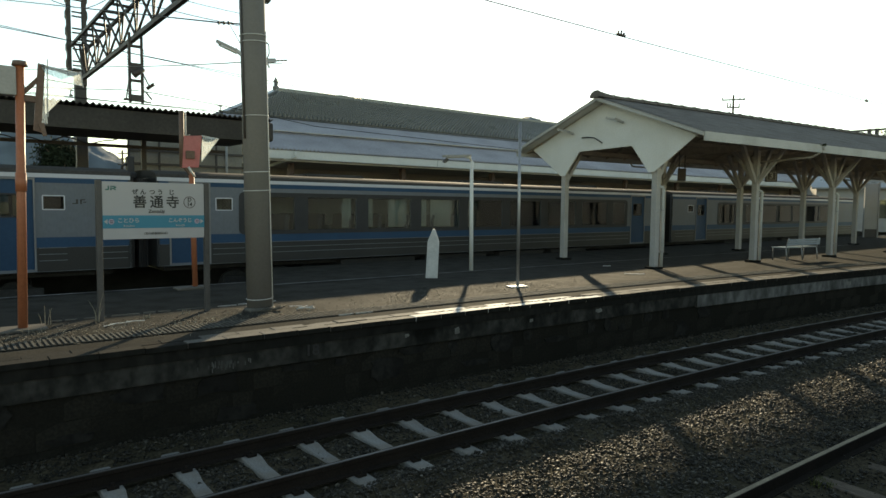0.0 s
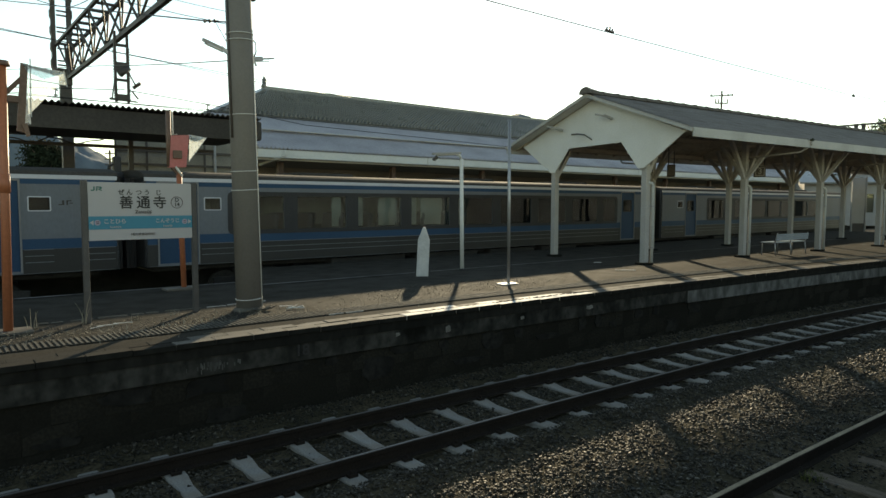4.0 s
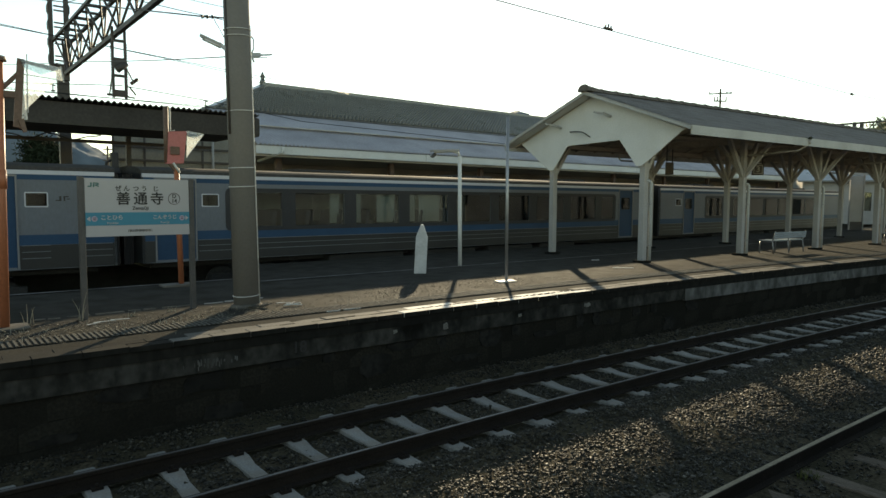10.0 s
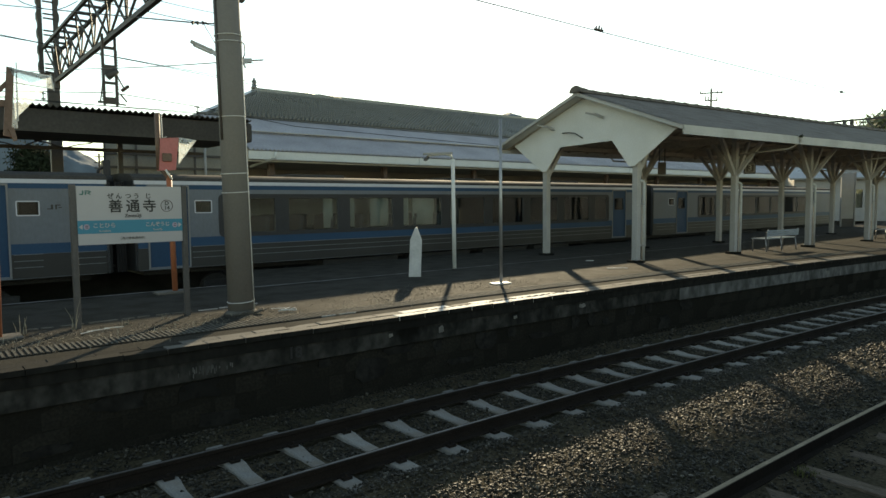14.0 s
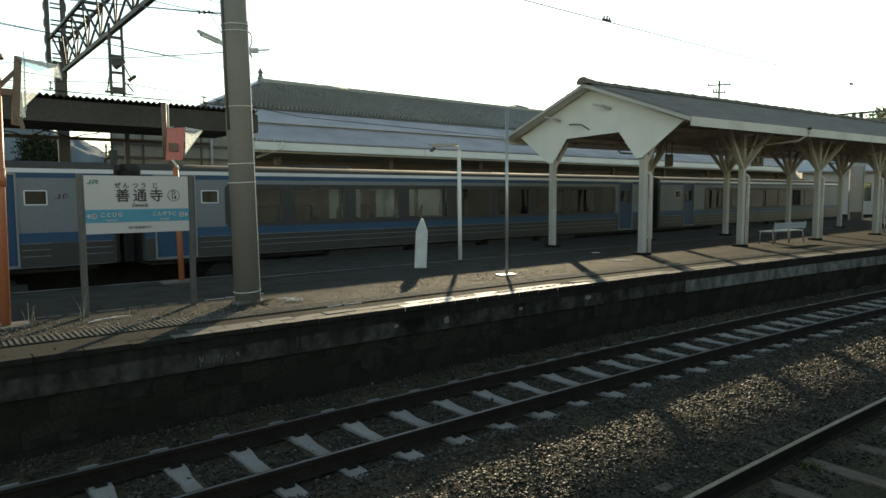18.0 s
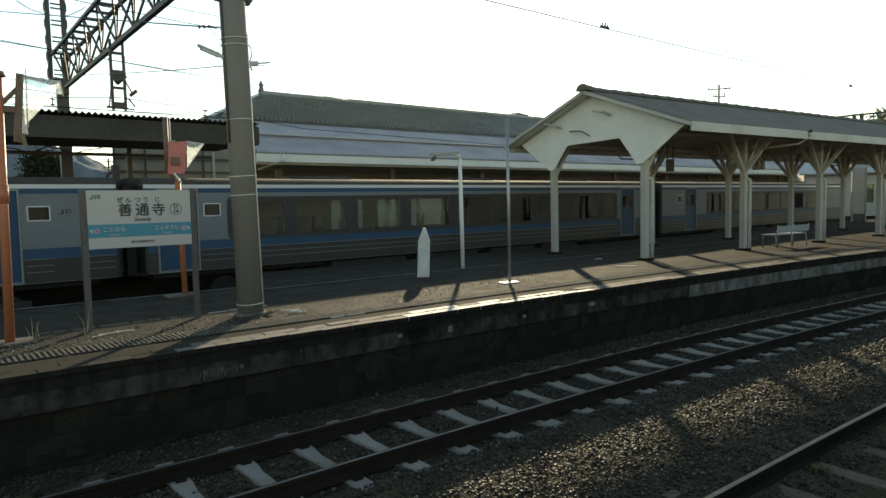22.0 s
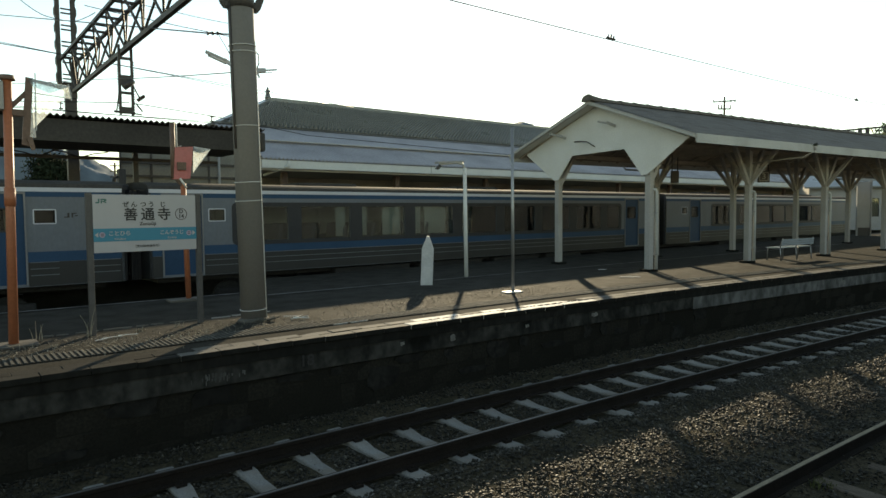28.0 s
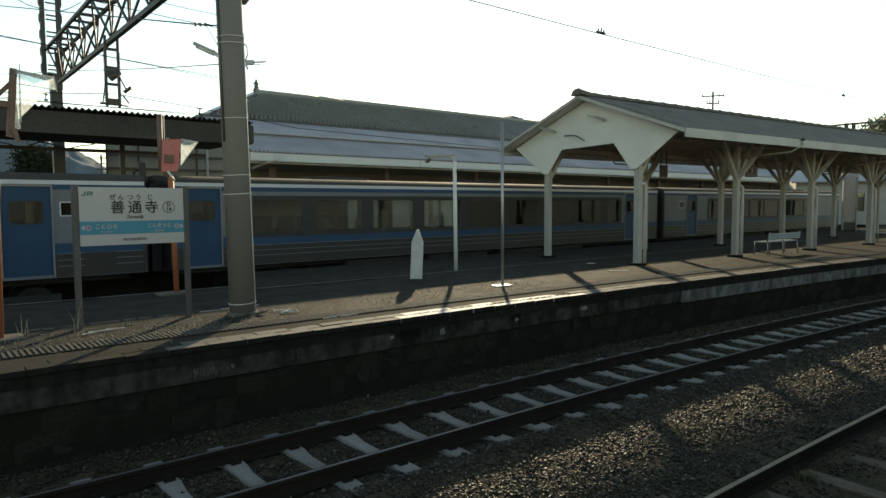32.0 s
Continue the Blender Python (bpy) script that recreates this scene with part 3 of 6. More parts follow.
wire("feeder_wire", [(2.6, 14.0, 6.48), (3.92, 14.0, 6.41), (5.05, 14.0, 6.36), (5.5, 14.0, 6.345)], 0.009, "thin dark wire meeting the concrete pole", 0.01)
wire("feeder_wire", [(2.6, 14.0, 6.74), (4.16, 14.0, 6.66), (5.31, 14.0, 6.61), (5.6, 14.0, 6.6)], 0.007, "thin dark wire high behind the concrete pole", 0.01)
wire("carrier_wire", [(1.0, 20.0, 6.97), (3.0, 20.0, 6.8), (5.89, 20.0, 6.58), (8.7, 20.0, 6.34), (25.37, 45.0, 10.84), (43.6, 60.0, 13.1)], 0.011, "sagging carrier wire running over the station platform")
wire("contact_wire", [(1.0, 17.0, 4.93), (3.52, 17.0, 4.9), (6.08, 17.0, 4.92)], 0.009, "thin contact wire beside the hanging frame")
wire("jumper_cable", [(2.3, 21.0, 8.35), (2.85, 21.0, 8.0), (3.6, 21.0, 7.95), (4.15, 21.0, 8.3)], 0.013, "sagging jumper cable at the lattice mast", 0.03)
wire("jumper_cable", [(3.66, 9.95, 5.24), (3.72, 9.9, 5.1), (3.79, 9.83, 4.93)], 0.006, "thin drop cable from the insulator to the pole lamp", 0.01)
for p in ((3.6, 10.0, 5.26),):
    bm = B()
    insulator(bm, (p[0] - 0.09, p[1] + 0.05, p[2]), (p[0] + 0.1, p[1] - 0.05, p[2] + 0.01), 0.03, 3)
    tagged(part("wire_insulator", bm, STEELD), "small dark strain insulator on the wire", "insulator")
for x, z in ((2.63, 4.98), (6.06, 4.96)):
    d = thing("wire_dropper", "small clamp dropper hanging on the contact wire", "clamp", pose(x, 17.25, z))
    bm = B()
    bar(bm, (0, 0, -0.03), (0, 0, 0.15), 0.022)
    bar(bm, (-0.07, 0, 0.14), (0.055, 0, 0.11), 0.026)
    bar(bm, (-0.04, 0, 0.0), (0.05, 0, 0.0), 0.03)
    part("clamp", bm, STEELD, d)


# ---- portal: lattice mast, box-truss beam and hanging frame ----
portal = thing("catenary_portal", "dark steel lattice portal carrying the overhead wires", "catenary portal", pose(3.84, 23.5, TOP))
for dx in (-0.25, 0.13):
    bm = B()
    out = 1 if dx > 0 else -1
    box(bm, dx + out * 0.07, dx + out * 0.08, -0.11, 0.11, 5.55, 9.6)
    for y in (-0.11, 0.1):
        box(bm, min(dx - out * 0.03, dx + out * 0.07), max(dx - out * 0.03, dx + out * 0.07), y, y + 0.012, 5.55, 9.6)
    part("mast_leg", bm, STEELD, portal)
for i in range(8):
    z = 5.85 + i * 0.5
    for dz in (0.0, 0.13):
        bm = B()
        box(bm, -0.2, 0.08, -0.126, -0.112, z + dz - 0.025, z + dz + 0.025)
        part("mast_tie", bm, STEELD, portal)
    for dx in (-0.33, 0.21):
        bm = B()
        k = 0.03 if dx > 0 else -0.03
        slab(bm, [(dx, -0.13, z - 0.1), (dx + k, -0.13, z - 0.02), (dx + k, -0.13, z + 0.15), (dx, -0.13, z + 0.23)], (0, 0.25, 0))
        part("gusset_plate", bm, STEELD, portal)
bm = B()
box(bm, -0.15, 0.17, -0.13, 0.13, 0.0, 5.72, bevel=0.01)
box(bm, -0.2, 0.22, -0.17, 0.17, 5.7, 5.75)
box(bm, -0.13, 0.0, -0.15, -0.128, 4.9, 5.4)
part("mast_casing", bm, STEELD, portal, "dark sheet-steel casing round the mast")
Z0, Z1, W = 5.4, 6.44, 0.235      # one lower chord, two upper chords
for name, x, z, w in (("lower_chord", 0, Z0, 0.1), ("upper_chord", -W, Z1, 0.075), ("upper_chord", W, Z1, 0.075)):
    bm = B()
    bar(bm, (x, 0.1 if z == Z1 else -0.6, z), (x, -14.4, z), w, w)
    part(name, bm, STEELD, portal)
step = 1.5
for i in range(9):
    y = -0.4 - i * step
    for x in (-W, W):
        for y0, z0, y1, z1 in ((y, Z1, y - step / 2, Z0), (y - step / 2, Z0, y - step, Z1)):
            bm = B()
            bar(bm, (x if z0 == Z1 else 0, y0, z0), (x if z1 == Z1 else 0, y1, z1), 0.04)
            part("lacing", bm, STEELD, portal)
    bm = B()
    bar(bm, (-W, y, Z1), (W, y, Z1), 0.07)
    part("cross_tie", bm, STEELD, portal)
    bm = B()
    bar(bm, (-W, y - step / 2, Z1), (W, y - step / 2, Z1), 0.06)
    part("cross_tie", bm, STEELD, portal)
bm = B()
bar(bm, (0, -0.2, Z1), (0, -0.65, Z0 - 0.05), 0.06)
box(bm, -0.08, 0.08, -0.78, -0.62, Z0 - 0.24, Z0 - 0.02, bevel=0.02)
part("end_frame", bm, STEELD, portal)
# hanging frame over the train's track
HY = -7.05
bm = B()
for dx in (-0.13, 0.13):
    bar(bm, (dx, HY, Z0 + 0.1), (dx, HY, 3.92), 0.06, 0.05)
for z in (5.2, 4.78, 4.42, 4.02):
    bar(bm, (-0.13, HY, z), (0.13, HY, z), 0.05, 0.06)
box(bm, -0.12, 0.11, HY - 0.04, HY + 0.04, 4.6, 4.82, bevel=0.01)
tube(bm, (-0.07, HY - 0.1, 4.52), (0.13, HY - 0.1, 4.7), 0.07, n=10)
box(bm, -0.11, 0.11, HY - 0.05, HY + 0.05, 3.95, 4.1, bevel=0.01)
part("hanging_frame", bm, STEELD, portal, "dark hanging frame with clamps")
bm = B()
tube(bm, (-0.012, 0, 0), (0.012, 0, 0), 0.02, n=6)
BOLT = mesh_of("bolt", bm, GALV)
for i in range(20):
    for dx in (-0.165, 0.165):
        piece("bolt", BOLT, portal, pose(dx, HY, 3.99 + i * 0.06))
bm = B()
insulator(bm, (0.24, HY, 4.27), (0.4, HY, 4.4), 0.05)
part("insulator", bm, CERAMIC, portal, "brown ceramic insulator")
bm = B()
bar(bm, (0.14, HY, 4.62), (0.3, HY, 4.3), 0.025)
bar(bm, (0.2, HY, 4.2), (0.34, HY, 4.02), 0.03)
bar(bm, (-0.14, HY, 4.5), (-0.22, HY, 3.97), 0.025)
bar(bm, (-0.27, HY, 3.98), (-0.1, HY, 3.98), 0.05)
bar(bm, (0.1, HY, 3.97), (0.32, HY, 3.95), 0.03)
part("insulator_arm", bm, STEELD, portal)


# ---- concrete pole with lamps ----
pole = thing("concrete_pole", "round spun-concrete pole carrying two platform lamps", "pole", pose(3.965, 9.635, TOP, -0.63, -0.8, 0))
bm = B()
tube(bm, (0, 0, -0.05), (0, 0, 6.6), 0.19, 0.186, n=40)
part("shaft", bm, POLEC, pole)
bm = B()
tube(bm, (0, 0, 4.68), (0, 0, 4.9), 0.2, n=32)
for c in (-1, 1):
    # horned bracket arm: an outer arc and an inner arc round a gap beside the shaft
    outer = [(c * 0.19, -0.03, 4.66), (c * 0.255, -0.03, 4.66), (c * 0.3, -0.03, 4.72), (c * 0.35, -0.03, 4.84), (c * 0.39, -0.03, 5.02), (c * 0.4, -0.03, 5.3)]
    inner = [(c * 0.33, -0.03, 5.3), (c * 0.31, -0.03, 5.05), (c * 0.275, -0.03, 4.9), (c * 0.235, -0.03, 4.82), (c * 0.19, -0.03, 4.8)]
    slab(bm, outer + inner, (0, 0.06, 0))
    tube(bm, (c * 0.235, -0.05, 4.7), (c * 0.235, 0.05, 4.7), 0.022, n=8)
part("clamp_band", bm, STEELD, pole, "heavy dark steel clamp band")
for z in (4.135, 4.04, 2.95, 2.11, 1.83, 0.18):
    bm = B()
    ring = [Vector((0.197 * math.cos(2 * math.pi * i / 24), 0.197 * math.sin(2 * math.pi * i / 24), z + 0.01 * math.sin(2 * math.pi * i / 24 + 1))) for i in range(25)]
    pipe(bm, ring, 0.007, n=5)
    part("wire_band", bm, PAPER, pole, "thin pale wire band")
bm = B()
pipe(bm, [(0.15, -0.135, 0.0), (0.146, -0.13, 4.2)], 0.008, n=6)
part("earth_cable", bm, PAPER, pole, "thin pale cable down the pole")
bm = B()
pipe(bm, [(-0.19, -0.06, 2.6), (-0.185, -0.05, 4.72)], 0.018, n=6)
pipe(bm, [(0.19, -0.05, 4.07), (0.225, -0.06, 4.02), (0.225, -0.06, 3.9), (0.195, -0.05, 3.82)], 0.009, n=6)
part("conduit", bm, STEELD, pole)
bm = B()
bar(bm, (-0.18, 0, 3.84), (-0.27, 0.03, 3.91), 0.05)
part("lamp_arm", bm, GALV, pole)
bm = B()
bar(bm, (-0.23, 0.03, 3.89), (-0.47, 0.2, 4.03), 0.1, 0.045)
bar(bm, (-0.25, 0.03, 3.86), (-0.45, 0.18, 3.98), 0.05, 0.03)
part("lamp_head", bm, LAMPW, pole, "grey tube-lamp housing")
bm = B()
tube(bm, (-0.255, -0.01, 3.855), (-0.44, 0.12, 3.965), 0.014, n=8)
part("lamp_tube", bm, PAPER, pole, "pale lamp tube")
bm = B()
bar(bm, (0.18, 0, 3.8), (0.36, 0.04, 3.83), 0.05, 0.06)
bar(bm, (0.2, -0.03, 3.78), (0.23, -0.04, 3.69), 0.025)
part("lamp_arm", bm, GALV, pole)
bm = B()
bar(bm, (0.3, 0.05, 3.82), (0.64, 0.28, 3.91), 0.08, 0.022)
bar(bm, (0.24, 0.02, 3.77), (0.56, 0.24, 3.85), 0.02, 0.012)
part("lamp_head", bm, LAMPW, pole, "thin grey lamp plate")
bm = B()
for i in range(7):
    a = i * 0.9
    bar(bm, (0.18 * math.cos(a), -0.2, 0.01), (0.18 * math.cos(a) + 0.12, -0.25 - 0.05 * math.sin(a), 0.05), 0.05, 0.02)
tube(bm, (0, 0, -0.02), (0, 0, 0.05), 0.27, 0.21, n=20)
part("mortar_collar", bm, COPING, pole, "broken pale mortar collar at the foot")


# ---- station sign ----
sign = thing("station_sign", "white enamel station name sign with a blue band on brown posts", "sign", pose(2.535, 9.93, TOP, 0, 0, 3.0))
for x in (-0.735, 0.735):
    bm = B()
    box(bm, x - 0.035, x + 0.035, -0.04, 0.04, -0.04, 1.93, bevel=0.006)
    part("post", bm, SIGNPOST, sign)
SZ = (1.115, 1.91)
bm = B()
box(bm, -0.695, 0.695, -0.03, 0.03, SZ[0], SZ[1], bevel=0.004)
board = part("board", bm, SIGNWHITE, sign)
bm = B()
box(bm, -0.695, 0.695, -0.0345, -0.031, 1.268, 1.446)
part("blue_band", bm, SIGNBLUE, board, "blue direction band")
up = lambda x, z: pose(x, -0.0335, z, 90)
up2 = lambda x, z: pose(x, -0.0385, z, 90)
for ch, x in zip("ぜんつうじ", (-0.272, -0.166, -0.044, 0.065, 0.224)):
    lettering("name_reading", ch, 0.086, INK, board, up(x, 1.772), bold=0.0, strokes=0.0014)
for ch, x in zip("善通寺", (-0.212, 0.015, 0.238)):
    lettering("name", ch, 0.19, INK, board, up(x, 1.625), bold=0.0, strokes=0.0035)
lettering("name_latin", "Zentsūji", 0.066, INK, board, up(0.012, 1.502))
lettering("line_letter", "D", 0.078, INK, board, up(0.48, 1.672), bold=0.02)
lettering("line_number", "14", 0.078, INK, board, up(0.48, 1.604), bold=0.02)
bm = B()
pipe(bm, [(0.48 + 0.082 * math.cos(2 * math.pi * i / 28), -0.033, 1.637 + 0.082 * math.sin(2 * math.pi * i / 28)) for i in range(29)], 0.0045, n=6)
part("number_ring", bm, RINGINK, board)
lettering("next_stop", "ことひら", 0.073, SIGNWHITE, board, up2(-0.365, 1.372), bold=0.0, strokes=0.0018)
lettering("next_stop", "こんぞうじ", 0.068, SIGNWHITE, board, up2(0.34, 1.372), bold=0.0, strokes=0.0018)
lettering("next_stop_latin", "Kotohira", 0.04, SIGNWHITE, board, up2(-0.36, 1.3))
lettering("next_stop_latin", "Konzōji", 0.04, SIGNWHITE, board, up2(0.34, 1.3))
lettering("caption", "（香川県善通寺市）", 0.042, INK, board, up(0.0, 1.188), bold=0.0)
for s in (-1, 1):
    bm = B()
    x = s * 0.655
    slab(bm, [(x + s * 0.025, -0.038, 1.36), (x - s * 0.02, -0.038, 1.395), (x - s * 0.02, -0.038, 1.325)], (0, 0.004, 0))
    part("arrow", bm, SIGNWHITE, board, "white direction arrow")
    bm = B()
    tube(bm, (s * 0.585, -0.037, 1.36), (s * 0.585, -0.034, 1.36), 0.038, n=20)
    disc = part("number_disc", bm, PINK, board, "pale lilac number disc")
    bm = B()
    for dz in (-0.012, 0.012):
        box(bm, s * 0.585 - 0.018, s * 0.585 + 0.018, -0.0405, -0.0375, 1.355 + dz, 1.365 + dz)
    part("number_bar", bm, RINGINK, disc)
bm = B()
slab(bm, [(-0.655, -0.034, 1.79), (-0.615, -0.034, 1.79), (-0.605, -0.034, 1.805), (-0.605, -0.034, 1.85), (-0.622, -0.034, 1.85), (-0.622, -0.034, 1.806), (-0.655, -0.034, 1.806)], (0, 0.003, 0))
slab(bm, [(-0.59, -0.034, 1.835), (-0.53, -0.034, 1.835), (-0.53, -0.034, 1.85), (-0.59, -0.034, 1.85)], (0, 0.003, 0))
slab(bm, [(-0.59, -0.034, 1.79), (-0.573, -0.034, 1.79), (-0.573, -0.034, 1.815), (-0.52, -0.034, 1.79), (-0.52, -0.034, 1.806), (-0.59, -0.034, 1.832)], (0, 0.003, 0))
slab(bm, [(-0.536, -0.034, 1.834), (-0.52, -0.034, 1.846), (-0.514, -0.034, 1.835), (-0.52, -0.034, 1.82), (-0.552, -0.034, 1.813), (-0.552, -0.034, 1.824)], (0, 0.003, 0))
part("logo_shape", bm, INKGREEN, board)


# ---- orange mirror poles ----
mirror = thing("mirror_pole", "orange steel pole with a mirror under a cloudy plastic hood", "mirror pole", pose(0.89, 9.75, TOP))
bm = B()
tube(bm, (-0.01, 0, 0), (0.045, 0, 3.32), 0.055, 0.05, n=16)
part("pole", bm, ORANGE, mirror)
bm = B()
tube(bm, (0.045, 0, 3.3), (0.045, 0, 3.36), 0.09, 0.075, n=16)
part("cap", bm, BROWNP, mirror)
bm = B()
tube(bm, (0.02, 0, 1.75), (0.022, 0, 1.98), 0.062, n=16)
part("coupling", bm, ORANGE, mirror)
bm = B()
box(bm, -0.18, 0.0, -0.06, 0.1, 2.93, 3.28, bevel=0.012)
part("junction_box", bm, LAMPW, mirror, "grey junction box")
bm = B()
box(bm, 0.02, 0.2, -0.03, 0.03, 2.87, 2.95)
bar(bm, (0.05, 0, 2.95), (0.25, 0.03, 3.18), 0.05)
part("bracket", bm, BROWNP, mirror)
bm = B()
slab(bm, [(0.17, -0.02, 2.52), (0.25, -0.02, 2.5), (0.32, -0.02, 3.35), (0.24, -0.02, 3.36)], (0, 0.05, 0))
slab(bm, [(0.22, -0.06, 2.6), (0.27, -0.06, 2.45), (0.31, -0.06, 2.46), (0.28, -0.06, 2.62)], (0, 0.05, 0))
part("mirror_back", bm, BROWNP, mirror, "dark brown mirror back seen edge-on")
bm = B()
slab(bm, [(0.26, -0.03, 3.345), (0.68, -0.25, 3.26), (0.69, -0.25, 3.1), (0.34, -0.03, 3.16)], (0.0, 0.004, 0))
slab(bm, [(0.3, -0.02, 3.18), (0.6, -0.22, 3.08), (0.3, -0.02, 2.72)], (0.0, 0.004, 0))
slab(bm, [(0.29, 0.03, 3.34), (0.33, 0.04, 2.62), (0.25, 0.0, 2.6), (0.24, 0.0, 3.33)], (0.004, 0.004, 0))
slab(bm, [(0.26, -0.02, 3.345), (0.69, -0.24, 3.255), (0.69, 0.12, 3.255), (0.27, 0.14, 3.345)], (0, 0, 0.004))
part("hood", bm, CLEAR, mirror, "cloudy clear plastic rain hood")
bm = B()
bar(bm, (0.34, -0.03, 3.42), (0.33, -0.03, 2.7), 0.012)
bar(bm, (0.67, -0.25, 3.28), (0.7, -0.25, 3.08), 0.012)
bar(bm, (0.3, -0.03, 3.17), (0.68, -0.25, 3.1), 0.01)
part("hood_frame", bm, GALV, mirror)
bm = B()
box(bm, -0.4, 0.25, -0.22, 0.2, 0.0, 0.03, bevel=0.008)
part("base_slab", bm, COPING, mirror, "concrete base slab")

mirror2 = thing("mirror_pole", "orange pole with a faded red box and a clear plastic hood", "mirror pole", pose(3.93, 12.72, TOP))
bm = B()
tube(bm, (0.02, 0, 0), (-0.02, 0, 2.2), 0.05, n=14)
part("pole", bm, ORANGE, mirror2)
bm = B()
tube(bm, (-0.19, 0, 2.3), (-0.19, 0, 3.33), 0.045, n=12)
bar(bm, (-0.02, 0, 2.15), (-0.19, 0, 2.38), 0.07)
part("upper_tube", bm, BROWNP, mirror2)
bm = B()
pipe(bm, [(-0.13, -0.06, 3.3), (-0.13, -0.06, 2.88), (-0.05, -0.06, 2.9)], 0.01, n=6)
part("cable", bm, PAPER, mirror2)
bm = B()
pipe(bm, [(-0.09, -0.06, 2.3), (0.02, -0.06, 2.12)], 0.02, n=6)
part("cable", bm, PAPER, mirror2)
bm = B()
slab(bm, [(-0.2, -0.05, 2.28), (0.1, -0.05, 2.3), (0.17, -0.05, 2.9), (-0.16, -0.05, 2.87)], (0, 0.12, 0))
part("mirror_box", bm, REDDISH, mirror2, "faded red mirror box")
bm = B()
box(bm, -0.14, 0.02, -0.1, -0.05, 2.45, 2.6, bevel=0.01)
part("latch_plate", bm, BROWNP, mirror2)
bm = B()
slab(bm, [(0.17, -0.06, 2.9), (0.41, -0.28, 2.84), (0.15, -0.06, 2.4)], (0, 0.005, 0))
slab(bm, [(0.17, -0.06, 2.9), (0.41, -0.28, 2.84), (0.41, 0.05, 2.84), (0.17, 0.12, 2.9)], (0, 0, 0.005))
part("hood", bm, CLEAR, mirror2, "clear plastic rain hood")
bm = B()
bar(bm, (0.17, -0.06, 2.9), (0.41, -0.28, 2.84), 0.012)
bar(bm, (0.41, -0.28, 2.84), (0.15, -0.06, 2.4), 0.012)
bar(bm, (0.19, -0.07, 2.8), (0.37, -0.25, 2.78), 0.012)
part("hood_frame", bm, GALV, mirror2)
bm = B()
box(bm, -0.35, 0.2, -0.2, 0.15, 0.0, 0.04, bevel=0.008)
part("base_slab", bm, COPING, mirror2)


# ---- small posts on the platform ----
stone = thing("marker_post", "pointed white-painted marker post standing on the platform", "marker post", pose(8.85, 11.72, TOP, 0, 0, -38))
bm = B()
w, d = 0.135, 0.07
slab(bm, [(-w, -d, -0.03), (w, -d, -0.03), (w * 0.98, -d, 0.82), (0.02, -d, 1.1), (-0.03, -d, 1.1), (-w * 0.98, -d, 0.82)], (0, 2 * d, 0))
bmesh.ops.bevel(bm, geom=bm.edges[:], offset=0.008, segments=1, affect="EDGES")
part("post", bm, POSTW, stone)
stone.rotation_euler.rotate_axis("Y", radians(2.6))

lamp = thing("lamp_post", "thin pale steel lamp post with a side arm", "lamp post", pose(10.62, 12.42, TOP))
bm = B()
tube(bm, (0, 0, 0), (-0.03, 0, 2.72), 0.05, 0.045, n=14)
part("post", bm, WHITE, lamp)
bm = B()
pipe(bm, [(-0.03, 0, 2.7), (-0.08, 0, 2.8), (-0.3, -0.02, 2.83), (-0.85, -0.05, 2.78)], 0.03, n=8)
part("arm", bm, WHITE, lamp)
bm = B()
bar(bm, (-0.1, 0.0, 2.86), (-0.95, -0.06, 2.8), 0.14, 0.05)
part("lamp_head", bm, LAMPW, lamp, "flat tube-lamp housing")
bm = B()
slab(bm, [(-0.86, -0.07, 2.76), (-0.98, -0.07, 2.66), (-0.9, -0.07, 2.64), (-0.8, -0.07, 2.72)], (0, 0.05, 0))
part("sensor", bm, STEELD, lamp)

rod = thing("steel_post", "plain slender steel post with a white foot plate", "post", pose(9.35, 9.48, TOP))
bm = B()
tube(bm, (0, 0, 0), (-0.01, 0, 3.3), 0.032, 0.03, n=12)
part("post", bm, GALV, rod)
bm = B()
box(bm, -0.22, 0.18, -0.11, 0.11, 0.0, 0.022, pose(0, 0, 0, 0, 0, -10), bevel=0.004)
part("foot_plate", bm, WHITE, rod, "white foot plate")


# ---- platform canopy ----
CANOPY_TURN = -4.2
canopy = thing("platform_canopy", "old gabled platform canopy on pale columns with white gable boards", "canopy", pose(15.2, 10.28, TOP, 0, 0, CANOPY_TURN))
BAY, BAYS, FARROW = 4.66, 8, 3.4
RIDGE, EAVE, MID, OVER = 4.68, 3.43, 1.7, 3.42       # heights over the platform, ridge line, half width
A0, A1 = -0.5, BAY * (BAYS - 1) + 0.8


def roof_z(b, lift=0.0):
    return RIDGE - (RIDGE - EAVE) * abs(b - MID) / OVER + lift


